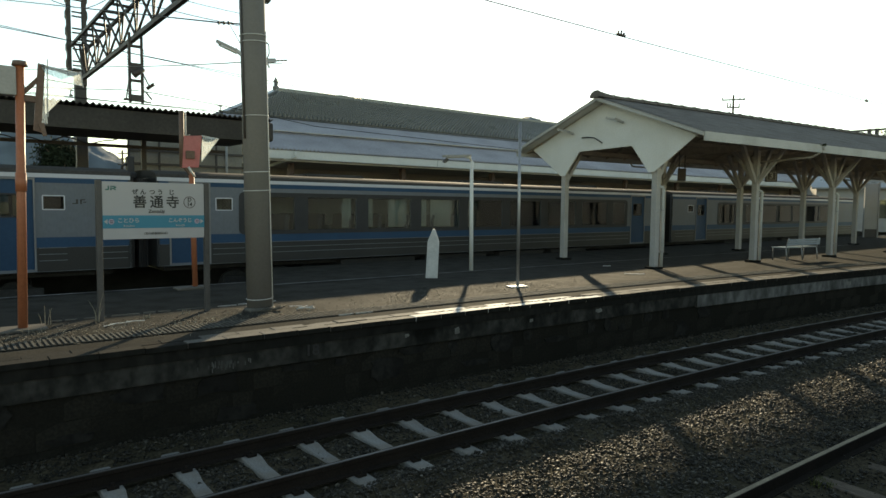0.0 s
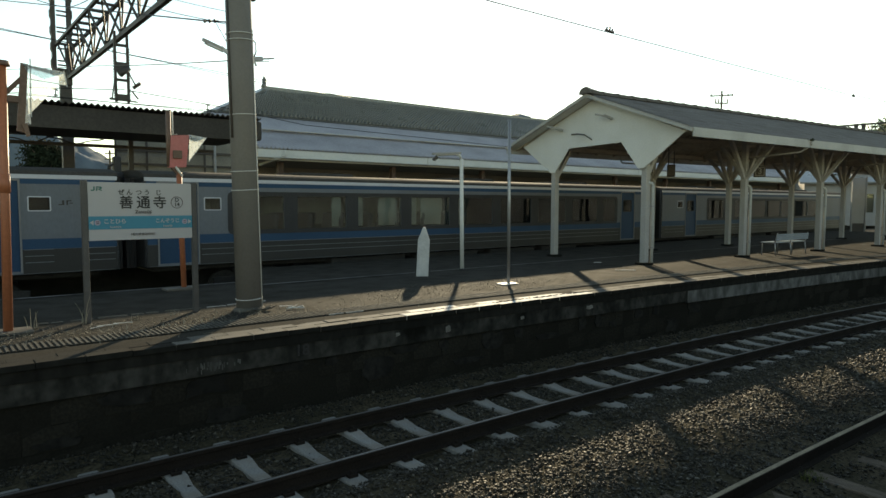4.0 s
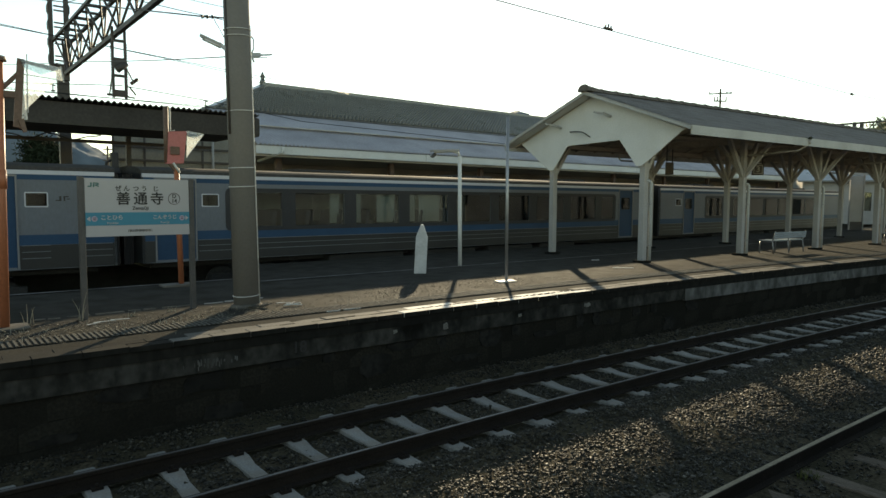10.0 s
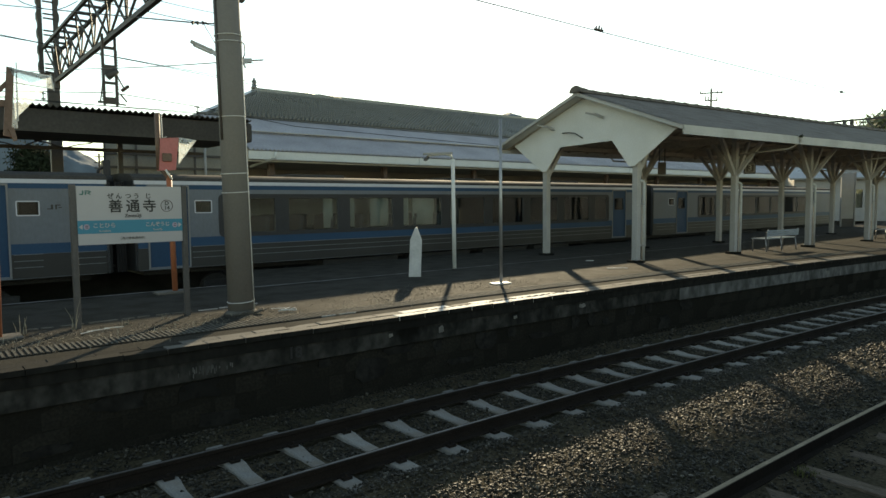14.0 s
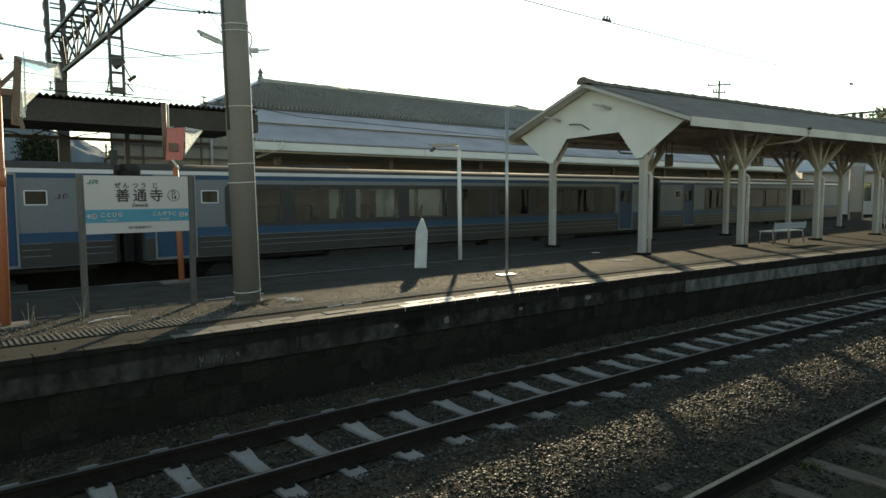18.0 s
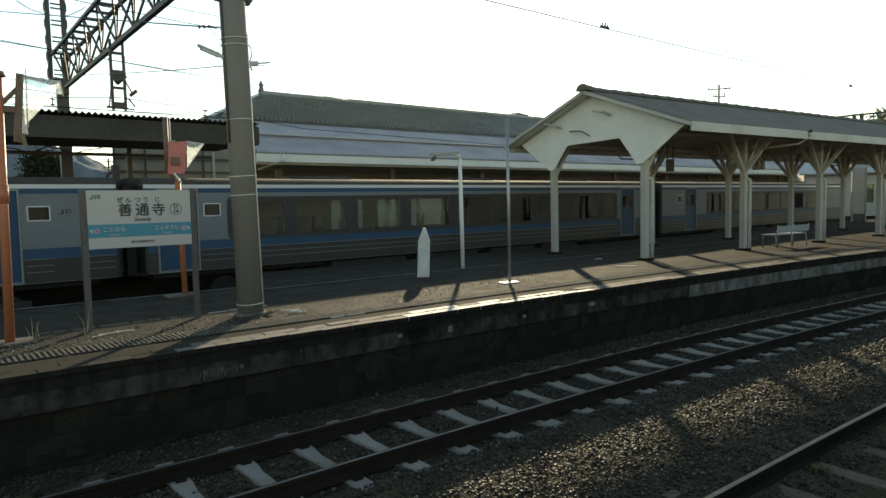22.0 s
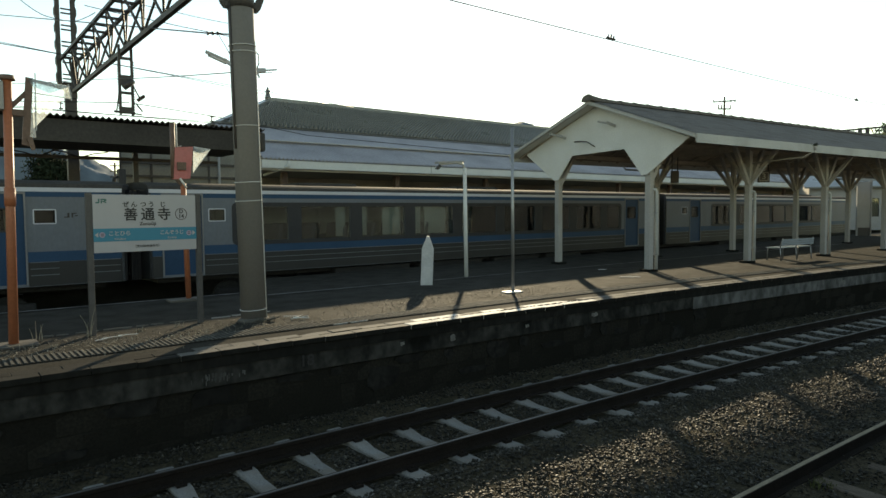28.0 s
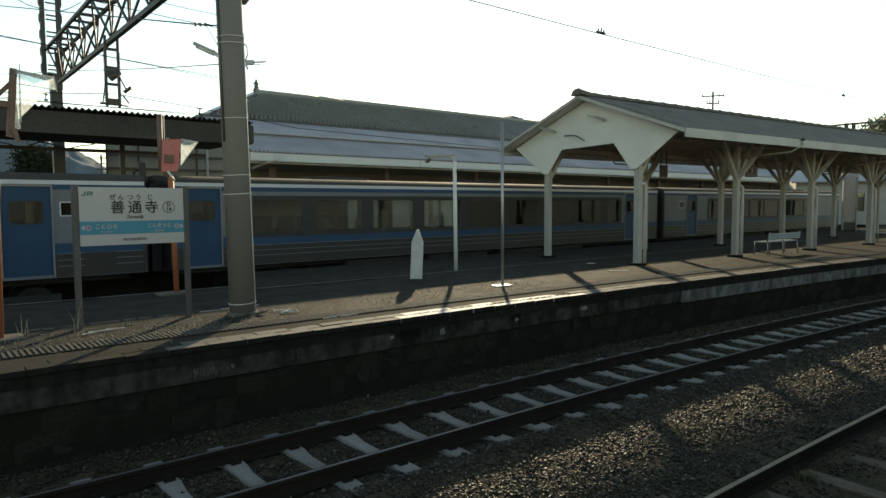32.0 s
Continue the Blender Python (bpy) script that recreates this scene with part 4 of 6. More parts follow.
# columns with plinths and braces
for k in range(BAYS):
    a = k * BAY
    for b in (0.0, FARROW):
        bm = B()
        box(bm, a - 0.085, a + 0.085, b - 0.085, b + 0.085, 0.06, 2.66, bevel=0.012)
        box(bm, a - 0.075, a + 0.075, b - 0.075, b + 0.075, 2.6, roof_z(b) - 0.1)
        col = part("column", bm, CREAM, canopy)
        bm = B()
        box(bm, a - 0.17, a + 0.17, b - 0.17, b + 0.17, -0.02, 0.06, bevel=0.015)
        part("plinth", bm, BEAM, col, "low near-black concrete plinth")
        for s in (-1, 1) if k else (1,):
            bm = B()
            bar(bm, (a, b, 2.35), (a + s * 0.85, b, 3.62), 0.11, 0.11)
            part("brace", bm, CREAM, canopy)
        if k > 0:
            out = -1 if b == 0 else 1
            bm = B()
            bar(bm, (a, b, 2.35), (a, b + out * 0.95, roof_z(b + out * 0.95) - 0.2), 0.11, 0.1, up=(1, 0, 0))
            part("brace", bm, CREAM, canopy)
            bm = B()
            bar(bm, (a, b, 2.4), (a, b - out * 0.8, 3.45), 0.1, 0.1, up=(1, 0, 0))
            part("brace", bm, CREAM, canopy)
    bm = B()
    bar(bm, (a, -1.1, 3.5), (a, FARROW + 1.1, 3.5), 0.12, 0.2)
    part("tie_beam", bm, WOODC, canopy)
for k in range(BAYS):
    a = k * BAY
    bm = B()
    pipe(bm, [(a + 0.155, -0.115, -0.01), (a + 0.155, -0.115, 2.12), (a + 0.13, -0.1, 2.17), (a + 0.02, -0.06, 2.18)], 0.045, n=10)
    pipe_part = part("downpipe", bm, FASCIA, canopy, "white downpipe beside the column")
    for z in (0.45, 1.55):
        bm = B()
        tube(bm, (a + 0.155, -0.115, z), (a + 0.155, -0.115, z + 0.03), 0.051, n=10)
        bar(bm, (a + 0.155, -0.115, z + 0.015), (a + 0.06, -0.07, z + 0.015), 0.03, 0.03)
        part("pipe_clip", bm, GALV, pipe_part)
# purlins and rafters
for b in (-1.25, 0.0, MID, FARROW, FARROW + 1.25):
    bm = B()
    bar(bm, (-0.12, b, roof_z(b) - 0.14), (A1 - 0.1, b, roof_z(b) - 0.14), 0.12, 0.14)
    part("purlin", bm, WOODC, canopy)
n = int((A1 + 0.1) / 0.93)
for i in range(n + 1):
    a = -0.1 + i * 0.93
    for s in (-1, 1):
        bm = B()
        bar(bm, (a, MID, RIDGE - 0.08), (a, MID + s * (OVER - 0.05), EAVE - 0.06), 0.05, 0.08, up=(1, 0, 0))
        part("rafter", bm, WOODC, canopy)
# roof slopes in lapped courses, each sheet edge slightly uneven
for s in (-1, 1):
    bm = B()
    grid = []
    for i in range(17):
        f = i / 16
        b = MID + s * OVER * f
        grid.append([bm.verts.new((A0 + (A1 - A0) * j / 60, b, roof_z(b, 0.035) + (0.012 if i % 2 else 0.0) + 0.012 * noise.noise((j * 0.35, i * 0.6, s)))) for j in range(61)])
    grid.append([bm.verts.new((A0 + (A1 - A0) * j / 60, MID + s * OVER, EAVE)) for j in range(61)])
    for p, q in zip(grid, grid[1:]):
        for j in range(60):
            bm.faces.new((p[j], p[j + 1], q[j + 1], q[j]))
    part("roof_slope", bm, ROOFGREY, canopy, "weathered dark grey roof sheets")
    bm = B()
    slab(bm, [(A0 + 0.04, MID, RIDGE - 0.03), (A1, MID, RIDGE - 0.03), (A1, MID + s * OVER, EAVE - 0.03), (A0 + 0.04, MID + s * OVER, EAVE - 0.03)], (0, 0, 0.025))
    part("soffit", bm, WOODC, canopy, "brown timber boarding under the roof")
    # eave fascia in lengths, gutter
    y = MID + s * (OVER + 0.015)
    cuts = [A0, 5.0, 12.2, 19.4, 26.6, A1]
    for p, q in zip(cuts, cuts[1:]):
        bm = B()
        box(bm, p + 0.01, q - 0.012, y - 0.02, y + 0.02, EAVE - 0.19, EAVE + 0.03)
        part("fascia", bm, FASCIA, canopy, "white-painted eave fascia")
    for q in cuts[1:-1]:
        bm = B()
        tube(bm, (q, y + s * 0.04, EAVE - 0.02), (q, y + s * 0.04, EAVE - 0.13), 0.055, 0.035, n=10)
        pipe(bm, [(q, y + s * 0.04, EAVE - 0.12), (q - 0.1, y - s * 0.2, EAVE - 0.3), (q - 0.55, y - s * 1.5, EAVE - 0.42)], 0.03, n=8)
        part("gutter_outlet", bm, CREAM, canopy, "rainwater outlet with a sloping pipe")
# weeds rooted in the gutter
gt = B()
gr = random.Random(21)
for i in range(26):
    p = Vector((5.0 + gr.gauss(0, 0.06), MID - OVER - 0.05, EAVE + 0.0))
    bar(gt, p, p + Vector((gr.gauss(0, 0.06), gr.gauss(0, 0.06), gr.uniform(0.02, 0.07))), 0.02, 0.004)
part("gutter_weeds", gt, LEAF, canopy, "dark weeds rooted in the gutter")
# gable boards
for a, face in ((-0.16, -1), (A1 - 0.7, 1)):
    outline = [(-1.3, 3.43), (-0.04, 2.57), (0.14, 2.57), (0.72, 3.3), (2.68, 3.26), (3.26, 2.57), (3.44, 2.57), (4.7, 3.43), (1.7, 4.6)]
    bm = B()
    slab(bm, [(a, b, z) for b, z in outline], (0.03, 0, 0))
    part("gable_board", bm, WHITE, canopy, "white-painted gable board, weathered")
for s in (-1, 1):
    bm = B()
    bar(bm, (A0 - 0.01, MID, RIDGE - 0.03), (A0 - 0.01, MID + s * (OVER + 0.02), EAVE - 0.03), 0.1, 0.035, up=(1, 0, 0))
    part("verge_board", bm, CREAM, canopy, "pale verge board")
for s in (-1, 1):
    bm = B()
    slab(bm, [(A0 + 0.03, MID, RIDGE - 0.075), (-0.17, MID, RIDGE - 0.075), (-0.17, MID + s * (OVER - 0.02), EAVE - 0.075), (A0 + 0.03, MID + s * (OVER - 0.02), EAVE - 0.075)], (0, 0, 0.02))
    part("verge_soffit", bm, WHITE, canopy, "white boarding under the verge")
    bm = B()
    bar(bm, (A0 - 0.03, MID, RIDGE - 0.045), (A0 - 0.03, MID + s * (OVER + 0.02), EAVE - 0.045), 0.04, 0.03, up=(1, 0, 0))
    part("verge_moulding", bm, FASCIA, canopy, "thin white verge moulding")
# lamps and a bracket on the gable
for b, z in ((1.0, 3.95), (2.9, 3.8)):
    bm = B()
    bar(bm, (-0.2, b, z), (-0.42, b + 0.12, z + 0.1), 0.07, 0.06)
    bar(bm, (-0.34, b + 0.05, z + 0.06), (-0.5, b + 0.36, z + 0.14), 0.09, 0.05)
    part("gable_lamp", bm, LAMPW, canopy, "small grey lamp on the gable")
bm = B()
pipe(bm, [(-0.19, 2.55, 3.66), (-0.3, 2.2, 3.64), (-0.3, 1.95, 3.6), (-0.2, 1.75, 3.45)], 0.018, n=6)
part("cable_bracket", bm, STEELD, canopy)
# ridge cap tiles
CAP_AT = []
a = A0 - 0.05
while a < A1:
    CAP_AT.append(a)
    a += 0.62


def cap_mesh(end=False):
    bm = B()
    rings = []
    for x, r in ((0, 0.125), (0.06, 0.14), (0.12, 0.125), (0.64, 0.115)):
        rings.append([bm.verts.new((x, r * 1.25 * math.cos(math.pi * i / 8), r * math.sin(math.pi * i / 8))) for i in range(9)])
    for p, q in zip(rings, rings[1:]):
        for i in range(8):
            bm.faces.new((p[i], q[i], q[i + 1], p[i + 1])).smooth = True
    bm.faces.new(rings[0])
    if end:
        for v in bm.verts:
            if v.co.x < 0.2:
                v.co.z *= 1.45
                v.co.y *= 1.25
                v.co.x -= 0.05
    return mesh_of("ridge_tile", bm, ROOFGREY)


cap, cap_end = cap_mesh(), cap_mesh(True)
for i, a in enumerate(CAP_AT):
    piece("ridge_tile", cap_end if i == 0 else cap, canopy, pose(a, MID, RIDGE + 0.01, 0, 0, 0))


def canopy_point(a, b, z):
    return canopy.matrix_basis @ Vector((a, b, z))


# hanging signs under the canopy
for a, b, z, txt in ((8.1, 1.5, 2.78, "3"), (4.6, 2.6, 2.75, "")):
    p = canopy_point(a, b, z)
    hs = thing("hanging_sign", "dark hanging platform-number sign" if txt else "small dark hanging sign box", "sign", pose(p.x, p.y, p.z, 0, 0, -52))
    bm = B()
    hw = 0.19 if txt else 0.13
    box(bm, -hw, hw, -0.06, 0.06, -0.2, 0.2, bevel=0.01)
    bx = part("sign_box", bm, STEELD, hs)
    for x in (0.04 - hw, hw - 0.04):
        bm = B()
        tube(bm, (x, 0, 0.2), (x, 0, 0.75), 0.015, n=8)
        part("hanger", bm, STEELD, hs)
    if txt:
        bm = B()
        for x0, x1, z0, z1 in ((-0.15, 0.15, 0.13, 0.15), (-0.15, 0.15, -0.15, -0.13), (-0.15, -0.13, -0.13, 0.13), (0.13, 0.15, -0.13, 0.13)):
            box(bm, x0, x1, -0.066, -0.062, z0, z1)
        part("sign_frame_line", bm, LAMPW, bx)
        lettering("numeral", txt, 0.28, LAMPW, bx, pose(0, -0.065, 0.0, 90))


# benches
def bench(p, turn):
    bn = thing("platform_bench", "pale blue-grey slatted platform bench with tubular steel legs", "bench", pose(p.x, p.y, TOP, 0, 0, turn), group="benches on the platform")
    for i in range(5):
        bm = B()
        y0 = -0.24 + i * 0.09
        box(bm, -0.98, 0.98, y0, y0 + 0.075, 0.4, 0.425, bevel=0.006)
        part("seat_slat", bm, BENCHB, bn)
    for i in range(3):
        bm = B()
        box(bm, -0.98, 0.98, 0.2, 0.222, 0.51 + i * 0.07, 0.57 + i * 0.07, pose(0, 0, 0, -6), bevel=0.006)
        part("back_slat", bm, BENCHB, bn)
    for x in (-0.93, 0.0, 0.93):
        bm = B()
        pipe(bm, [(x, -0.22, 0.0), (x, -0.2, 0.4), (x, 0.2, 0.4), (x, 0.24, 0.0)], 0.02, n=8)
        pipe(bm, [(x, 0.2, 0.4), (x, 0.285, 0.72)], 0.018, n=8)
        part("leg_frame", bm, GALV, bn)
    return bn


bench(canopy_point(6.9, -0.1, 0), CANOPY_TURN + 180)
bench(canopy_point(16.4, 0.05, 0), CANOPY_TURN + 180)


# ---- train ----
def holed(bm, x0, x1, z0, z1, y0, y1, holes):
    """A wall from x0 to x1 and z0 to z1 with rectangular holes through it."""
    xs = sorted({x0, x1, *(h for q in holes for h in q[:2])})
    for a, b in zip(xs, xs[1:]):
        cut = sorted((q[2], q[3]) for q in holes if q[0] <= a + 1e-6 and q[1] >= b - 1e-6)
        z = z0
        for lo, hi in cut:
            if lo > z:
                box(bm, a, b, y0, y1, z, lo)
            z = hi
        if z < z1:
            box(bm, a, b, y0, y1, z, z1)


LONG, WIDE = 20.8, 2.8
FLOOR, CANT = 1.06, 3.14
LINES = (1.567, 1.432, 1.297)


def rounded(x0, x1, z0, z1, r, y, n=5):
    pts = []
    for cx, cz, a0 in ((x1 - r, z1 - r, 0), (x0 + r, z1 - r, 90), (x0 + r, z0 + r, 180), (x1 - r, z0 + r, 270)):
        for i in range(n + 1):
            a = radians(a0 + 90 * i / n)
            pts.append((cx + r * math.cos(a), y, cz + r * math.sin(a)))
    return pts


def frame_ring(bm, x0, x1, z0, z1, w, r, y, t):
    """A flat window frame with rounded corners."""
    o, i = rounded(x0 - w, x1 + w, z0 - w, z1 + w, r + w, y), rounded(x0, x1, z0, z1, r, y)
    n = len(o)
    sets = [[bm.verts.new((p[0], p[1] + d, p[2])) for p in q] for d in (0, t) for q in (o, i)]
    for k in range(n):
        j = (k + 1) % n
        for s0, s1 in ((0, 1), (2, 3), (0, 2), (1, 3)):
            bm.faces.new((sets[s0][k], sets[s0][j], sets[s1][j], sets[s1][k]))


seat_bm = B()
box(seat_bm, -0.22, 0.25, -0.5, 0.5, 0.3, 0.48, bevel=0.04)
box(seat_bm, 0.22, 0.36, -0.5, 0.5, 0.35, 1.2, pose(0, 0, 0, 0, 8), bevel=0.05)
SEAT_ME = mesh_of("seat", seat_bm, SEAT)


def car(x0, doors, small, panes, segments, label, drawn=(), behind=()):
    """One car, from its end at x0; doors, small windows and panes as stretches along it; drawn, behind: curtains drawn on its near and far side."""
    c = thing("train_car", label, "train", pose(x0, far_y(16.0, x0), 0, 0, 0, math.degrees(math.atan(SLOPE))), group="cars of the train")
    holes = [(p, q, 1.87, 2.73) for p, q in panes] + [(p, q, 2.39, 2.66) for p, q in small] + [(p, q, 1.12, 3.0) for p, q in doors]
    for y, o in ((0.0, 1), (WIDE, -1)):
        bm = B()
        holed(bm, 0.0, LONG, FLOOR, CANT, min(y, y + o * 0.09), max(y, y + o * 0.09), holes)
        side = part("body_side", bm, SILVER, c, weld=True)
        f = -o
        # black window band behind the panes' frames, doors, glass
        if panes:
            bm = B()
            lo, hi = panes[0][0] - 0.1, panes[-1][1] + 0.1
            edges = [lo] + [v for p in panes for v in p] + [hi]
            for a, b in zip(edges[::2], edges[1::2]):
                box(bm, a, b, min(y + f * 0.002, y + f * 0.008), max(y + f * 0.002, y + f * 0.008), 1.8, 2.8)
            for a, b in panes:
                for za, zb in ((1.8, 1.87), (2.73, 2.8)):
                    box(bm, a, b, min(y + f * 0.002, y + f * 0.008), max(y + f * 0.002, y + f * 0.008), za, zb)
            part("window_band", bm, RUBBER, side, "black window band", weld=True)
            bm = B()
            frame_ring(bm, lo, hi, 1.8, 2.8, 0.035, 0.1, y + f * 0.014 if f < 0 else y, 0.014)
            part("window_rim", bm, RUBBER, side, "rounded black rim of the window band")
        for p, q in panes:
            bm = B()
            box(bm, p, q, min(y + o * 0.01, y + o * 0.018), max(y + o * 0.01, y + o * 0.018), 1.87, 2.73)
            part("window_pane", bm, TRGLASS, c, "tinted window pane").visible_shadow = False
        for p, q in small:
            bm = B()
            frame_ring(bm, p, q, 2.39, 2.66, 0.024, 0.006, y + f * 0.008 if f < 0 else y, 0.01)
            part("window_frame", bm, TRTOP, side, "pale aluminium window frame")
            bm = B()
            box(bm, p, q, min(y + o * 0.01, y + o * 0.018), max(y + o * 0.01, y + o * 0.018), 2.39, 2.66)
            part("window_pane", bm, TRGLASS, c).visible_shadow = False
        for p, q in doors:
            bm = B()
            yy = sorted((y + o * 0.02, y + o * 0.06))
            holed(bm, p, q, 1.12, 3.0, yy[0], yy[1], [(p + 0.17, q - 0.17, 2.24, 2.68)])
            dr = part("door", bm, TRDOOR, c, "blue sliding plug door", weld=True)
            bm = B()
            frame_ring(bm, p + 0.17, q - 0.17, 2.24, 2.68, 0.03, 0.06, y + o * 0.012 if f < 0 else y - 0.022, 0.01)
            part("door_window_frame", bm, RUBBER, dr)
            bm = B()
            box(bm, p + 0.16, q - 0.16, min(y + o * 0.03, y + o * 0.036), max(y + o * 0.03, y + o * 0.036), 2.23, 2.69)
            part("door_pane", bm, TRGLASS, dr).visible_shadow = False
            bm = B()
            for a in (p - 0.03, q):
                box(bm, a, a + 0.03, min(y + f * 0.002, y + f * 0.02), max(y + f * 0.002, y + f * 0.02), 1.1, 3.02)
            box(bm, p, q, min(y + f * 0.002, y + f * 0.02), max(y + f * 0.002, y + f * 0.02), 3.0, 3.03)
            part("door_frame", bm, TRFRAME, side, "grey door frame")
        bm = B()
        box(bm, 0.02, LONG - 0.02, min(y + f * 0.001, y + f * 0.006), max(y + f * 0.001, y + f * 0.006), 3.05, 3.135)
        part("pale_band", bm, TRTOP, side, "pale painted band under the roof")
        # painted bands, broken at the doors
        stops = sorted([(0.02, None)] + [(v, None) for d in doors for v in d] + [(LONG - 0.02, None)])
        xs = [s[0] for s in stops]
        for a, b in zip(xs[::2], xs[1::2]):
            if b - a < 0.1:
                continue
            for nm, mt, z0, z1, pr in (("blue_band", TRBLUE, 2.94, 3.045, 0.004), ("blue_band", TRBLUE, 1.575, 1.79, 0.003), ("lower_panel", TRLOW, FLOOR + 0.01, 1.57, 0.003)):
                bm = B()
                box(bm, a + 0.04, b - 0.04, min(y + f * 0.001, y + f * pr), max(y + f * 0.001, y + f * pr), z0, z1)
                part(nm, bm, mt, side, {"blue_band": "blue painted band", "lower_panel": "dark lower side panel"}[nm])
        for p, q in segments:
            for z in LINES:
                bm = B()
                box(bm, p, q, min(y + f * 0.001, y + f * 0.02), max(y + f * 0.001, y + f * 0.02), z - 0.007, z + 0.007)
                part("body_rib", bm, SILVER, side, "thin bright rib")
    # roof, floor, ceiling, ends
    prof = [(0, CANT)] + [(WIDE / 2 - math.cos(math.pi * i / 12) * WIDE / 2, CANT + 0.2 * math.sin(math.pi * i / 12) ** 0.7) for i in range(1, 12)] + [(WIDE, CANT)]
    bm = B()
    sweep(bm, prof, [(0.0, 0, 0, 0), (LONG, 0, 0, 0)])
    part("roof", bm, TRROOF, c, "grey curved roof")
    for a in (4.2, 10.0, 15.2):
        bm = B()
        box(bm, a, a + 1.9, 0.75, WIDE - 0.75, CANT + 0.12, CANT + 0.26, bevel=0.05)
        part("roof_unit", bm, TRROOF, c)
    bm = B()
    box(bm, 0.05, LONG - 0.05, 0.1, WIDE - 0.1, FLOOR, FLOOR + 0.06)
    part("floor_plate", bm, TRDARK, c)
    bm = B()
    box(bm, 0.05, LONG - 0.05, 0.1, WIDE - 0.1, 3.05, 3.1)
    part("inner_ceiling", bm, INNER, c)
    for a in (0.0, LONG - 0.08):
        bm = B()
        holed(bm, 0.0, WIDE, FLOOR, CANT, a, a + 0.08, [(0.95, 1.85, 1.1, 2.95)])
        bmesh.ops.rotate(bm, verts=bm.verts, cent=(0, 0, 0), matrix=Matrix(((0, 1, 0), (1, 0, 0), (0, 0, 1))))
        part("body_end", bm, TRLOW, c, "dark car end wall")
    for s, a in ((-1, 0.0), (1, LONG)):
        bm = B()
        for i in range(4):
            xx = sorted((a + s * (0.01 + i * 0.055), a + s * (0.055 + i * 0.055)))
            holed(bm, 0.7, 2.1, 1.0, 3.12, xx[0], xx[1], [(0.85, 1.95, 1.1, 2.95)])
        bmesh.ops.rotate(bm, verts=bm.verts, cent=(0, 0, 0), matrix=Matrix(((0, 1, 0), (1, 0, 0), (0, 0, 1))))
        part("gangway_bellows", bm, RUBBER, c, "black gangway bellows", weld=True)
    for a in (1.9, LONG - 2.0):
        bm = B()
        box(bm, a, a + 0.05, 0.1, 1.0, FLOOR, 3.05)
        box(bm, a, a + 0.05, 1.8, WIDE - 0.1, FLOOR, 3.05)
        part("partition", bm, INNER, c)
    a = 2.9
    while a < LONG - 2.6:
        for y in (0.62, WIDE - 0.62):
            piece("seat", SEAT_ME, c, pose(a, y, FLOOR + 0.06))
        a += 0.98
    # curtains bunched at some window posts
    for p, q in panes:
        for e, y in ((q - 0.16, WIDE - 0.16), (p + 0.02, WIDE - 0.16)):
            bm = B()
            for i in range(4):
                tube(bm, (e + i * 0.04, y, 1.9), (e + i * 0.04, y, 2.72), 0.024, n=6)
            part("curtain", bm, CURTAIN, c, "pale drawn-back curtain")
    for a, b, depth in [(*q, 0.14) for q in drawn] + [(*q, WIDE - 0.2) for q in behind]:
        bm = B()
        k = int((b - a) / 0.035)
        sweep(bm, [(0.0, 1.9), (0.0, 2.72), (0.006, 2.72), (0.006, 1.9)],
              [(a + (b - a) * i / k, depth + 0.013 * (1 if i % 2 else -1) + 0.008 * math.sin(i * 1.3), 0, 0) for i in range(k + 1)], smooth=True)
        part("curtain", bm, CURTAIN, c, "pale pleated curtain drawn across the window")
    # underframe
    for a, b in ((5.0, 7.6), (8.0, 10.6), (11.2, 13.4), (13.8, 15.8)):
        bm = B()
        box(bm, a, b, 0.2, WIDE - 0.2, 0.35, 1.0, bevel=0.04)
        part("equipment_box", bm, TRDARK, c)
    bm = B()
    box(bm, 0.3, LONG - 0.3, 0.5, WIDE - 0.5, 0.9, FLOOR)
    part("floor_beam", bm, TRDARK, c)
    for a in (3.2, LONG - 3.2):
        bm = B()
        for y in (0.35, WIDE - 0.45):
            box(bm, a - 1.5, a + 1.5, y, y + 0.1, 0.42, 0.68, bevel=0.03)
        box(bm, a - 0.25, a + 0.25, 0.35, WIDE - 0.35, 0.5, 0.85)
        bogie = part("bogie", bm, TRDARK, c)
        for w in (-1.05, 1.05):
            for y in (WIDE / 2 - 0.59, WIDE / 2 + 0.47):
                bm = B()
                tube(bm, (a + w, y, 0.405), (a + w, y + 0.12, 0.405), 0.405, n=24)
                part("wheel", bm, TRDARK, bogie)
    return c


def rows_of(a, b, pitch, wide):
    n = int((b - a + pitch - wide) / pitch)
    return [(a + i * pitch, a + i * pitch + wide) for i in range(n)]


END_PANES = [(4.0, 5.5)] + rows_of(6.6, 17.0, 1.75, 1.6)
mid_car = car(4.13, [(0.32, 1.22), (18.35, 19.25)], [(1.4, 1.78)], [(2.1, 3.48)] + rows_of(3.87, 16.8, 1.9, 1.51) + [(17.16, 17.95)], [(1.3, 18.2)], "silver train car with blue bands and long tinted windows", [(4.98, 5.3), (5.85, 6.0), (6.55, 7.2), (7.72, 7.98), (8.12, 8.95), (9.5, 9.6), (12.95, 13.05), (16.5, 16.6), (17.3, 17.42)], [(2.2, 9.6)])
right_car = car(25.43, [(1.97, 2.87)], [(1.3, 1.72)], END_PANES, [(0.3, 1.8), (3.0, 20.4)], "silver train car with a blue door near its end")
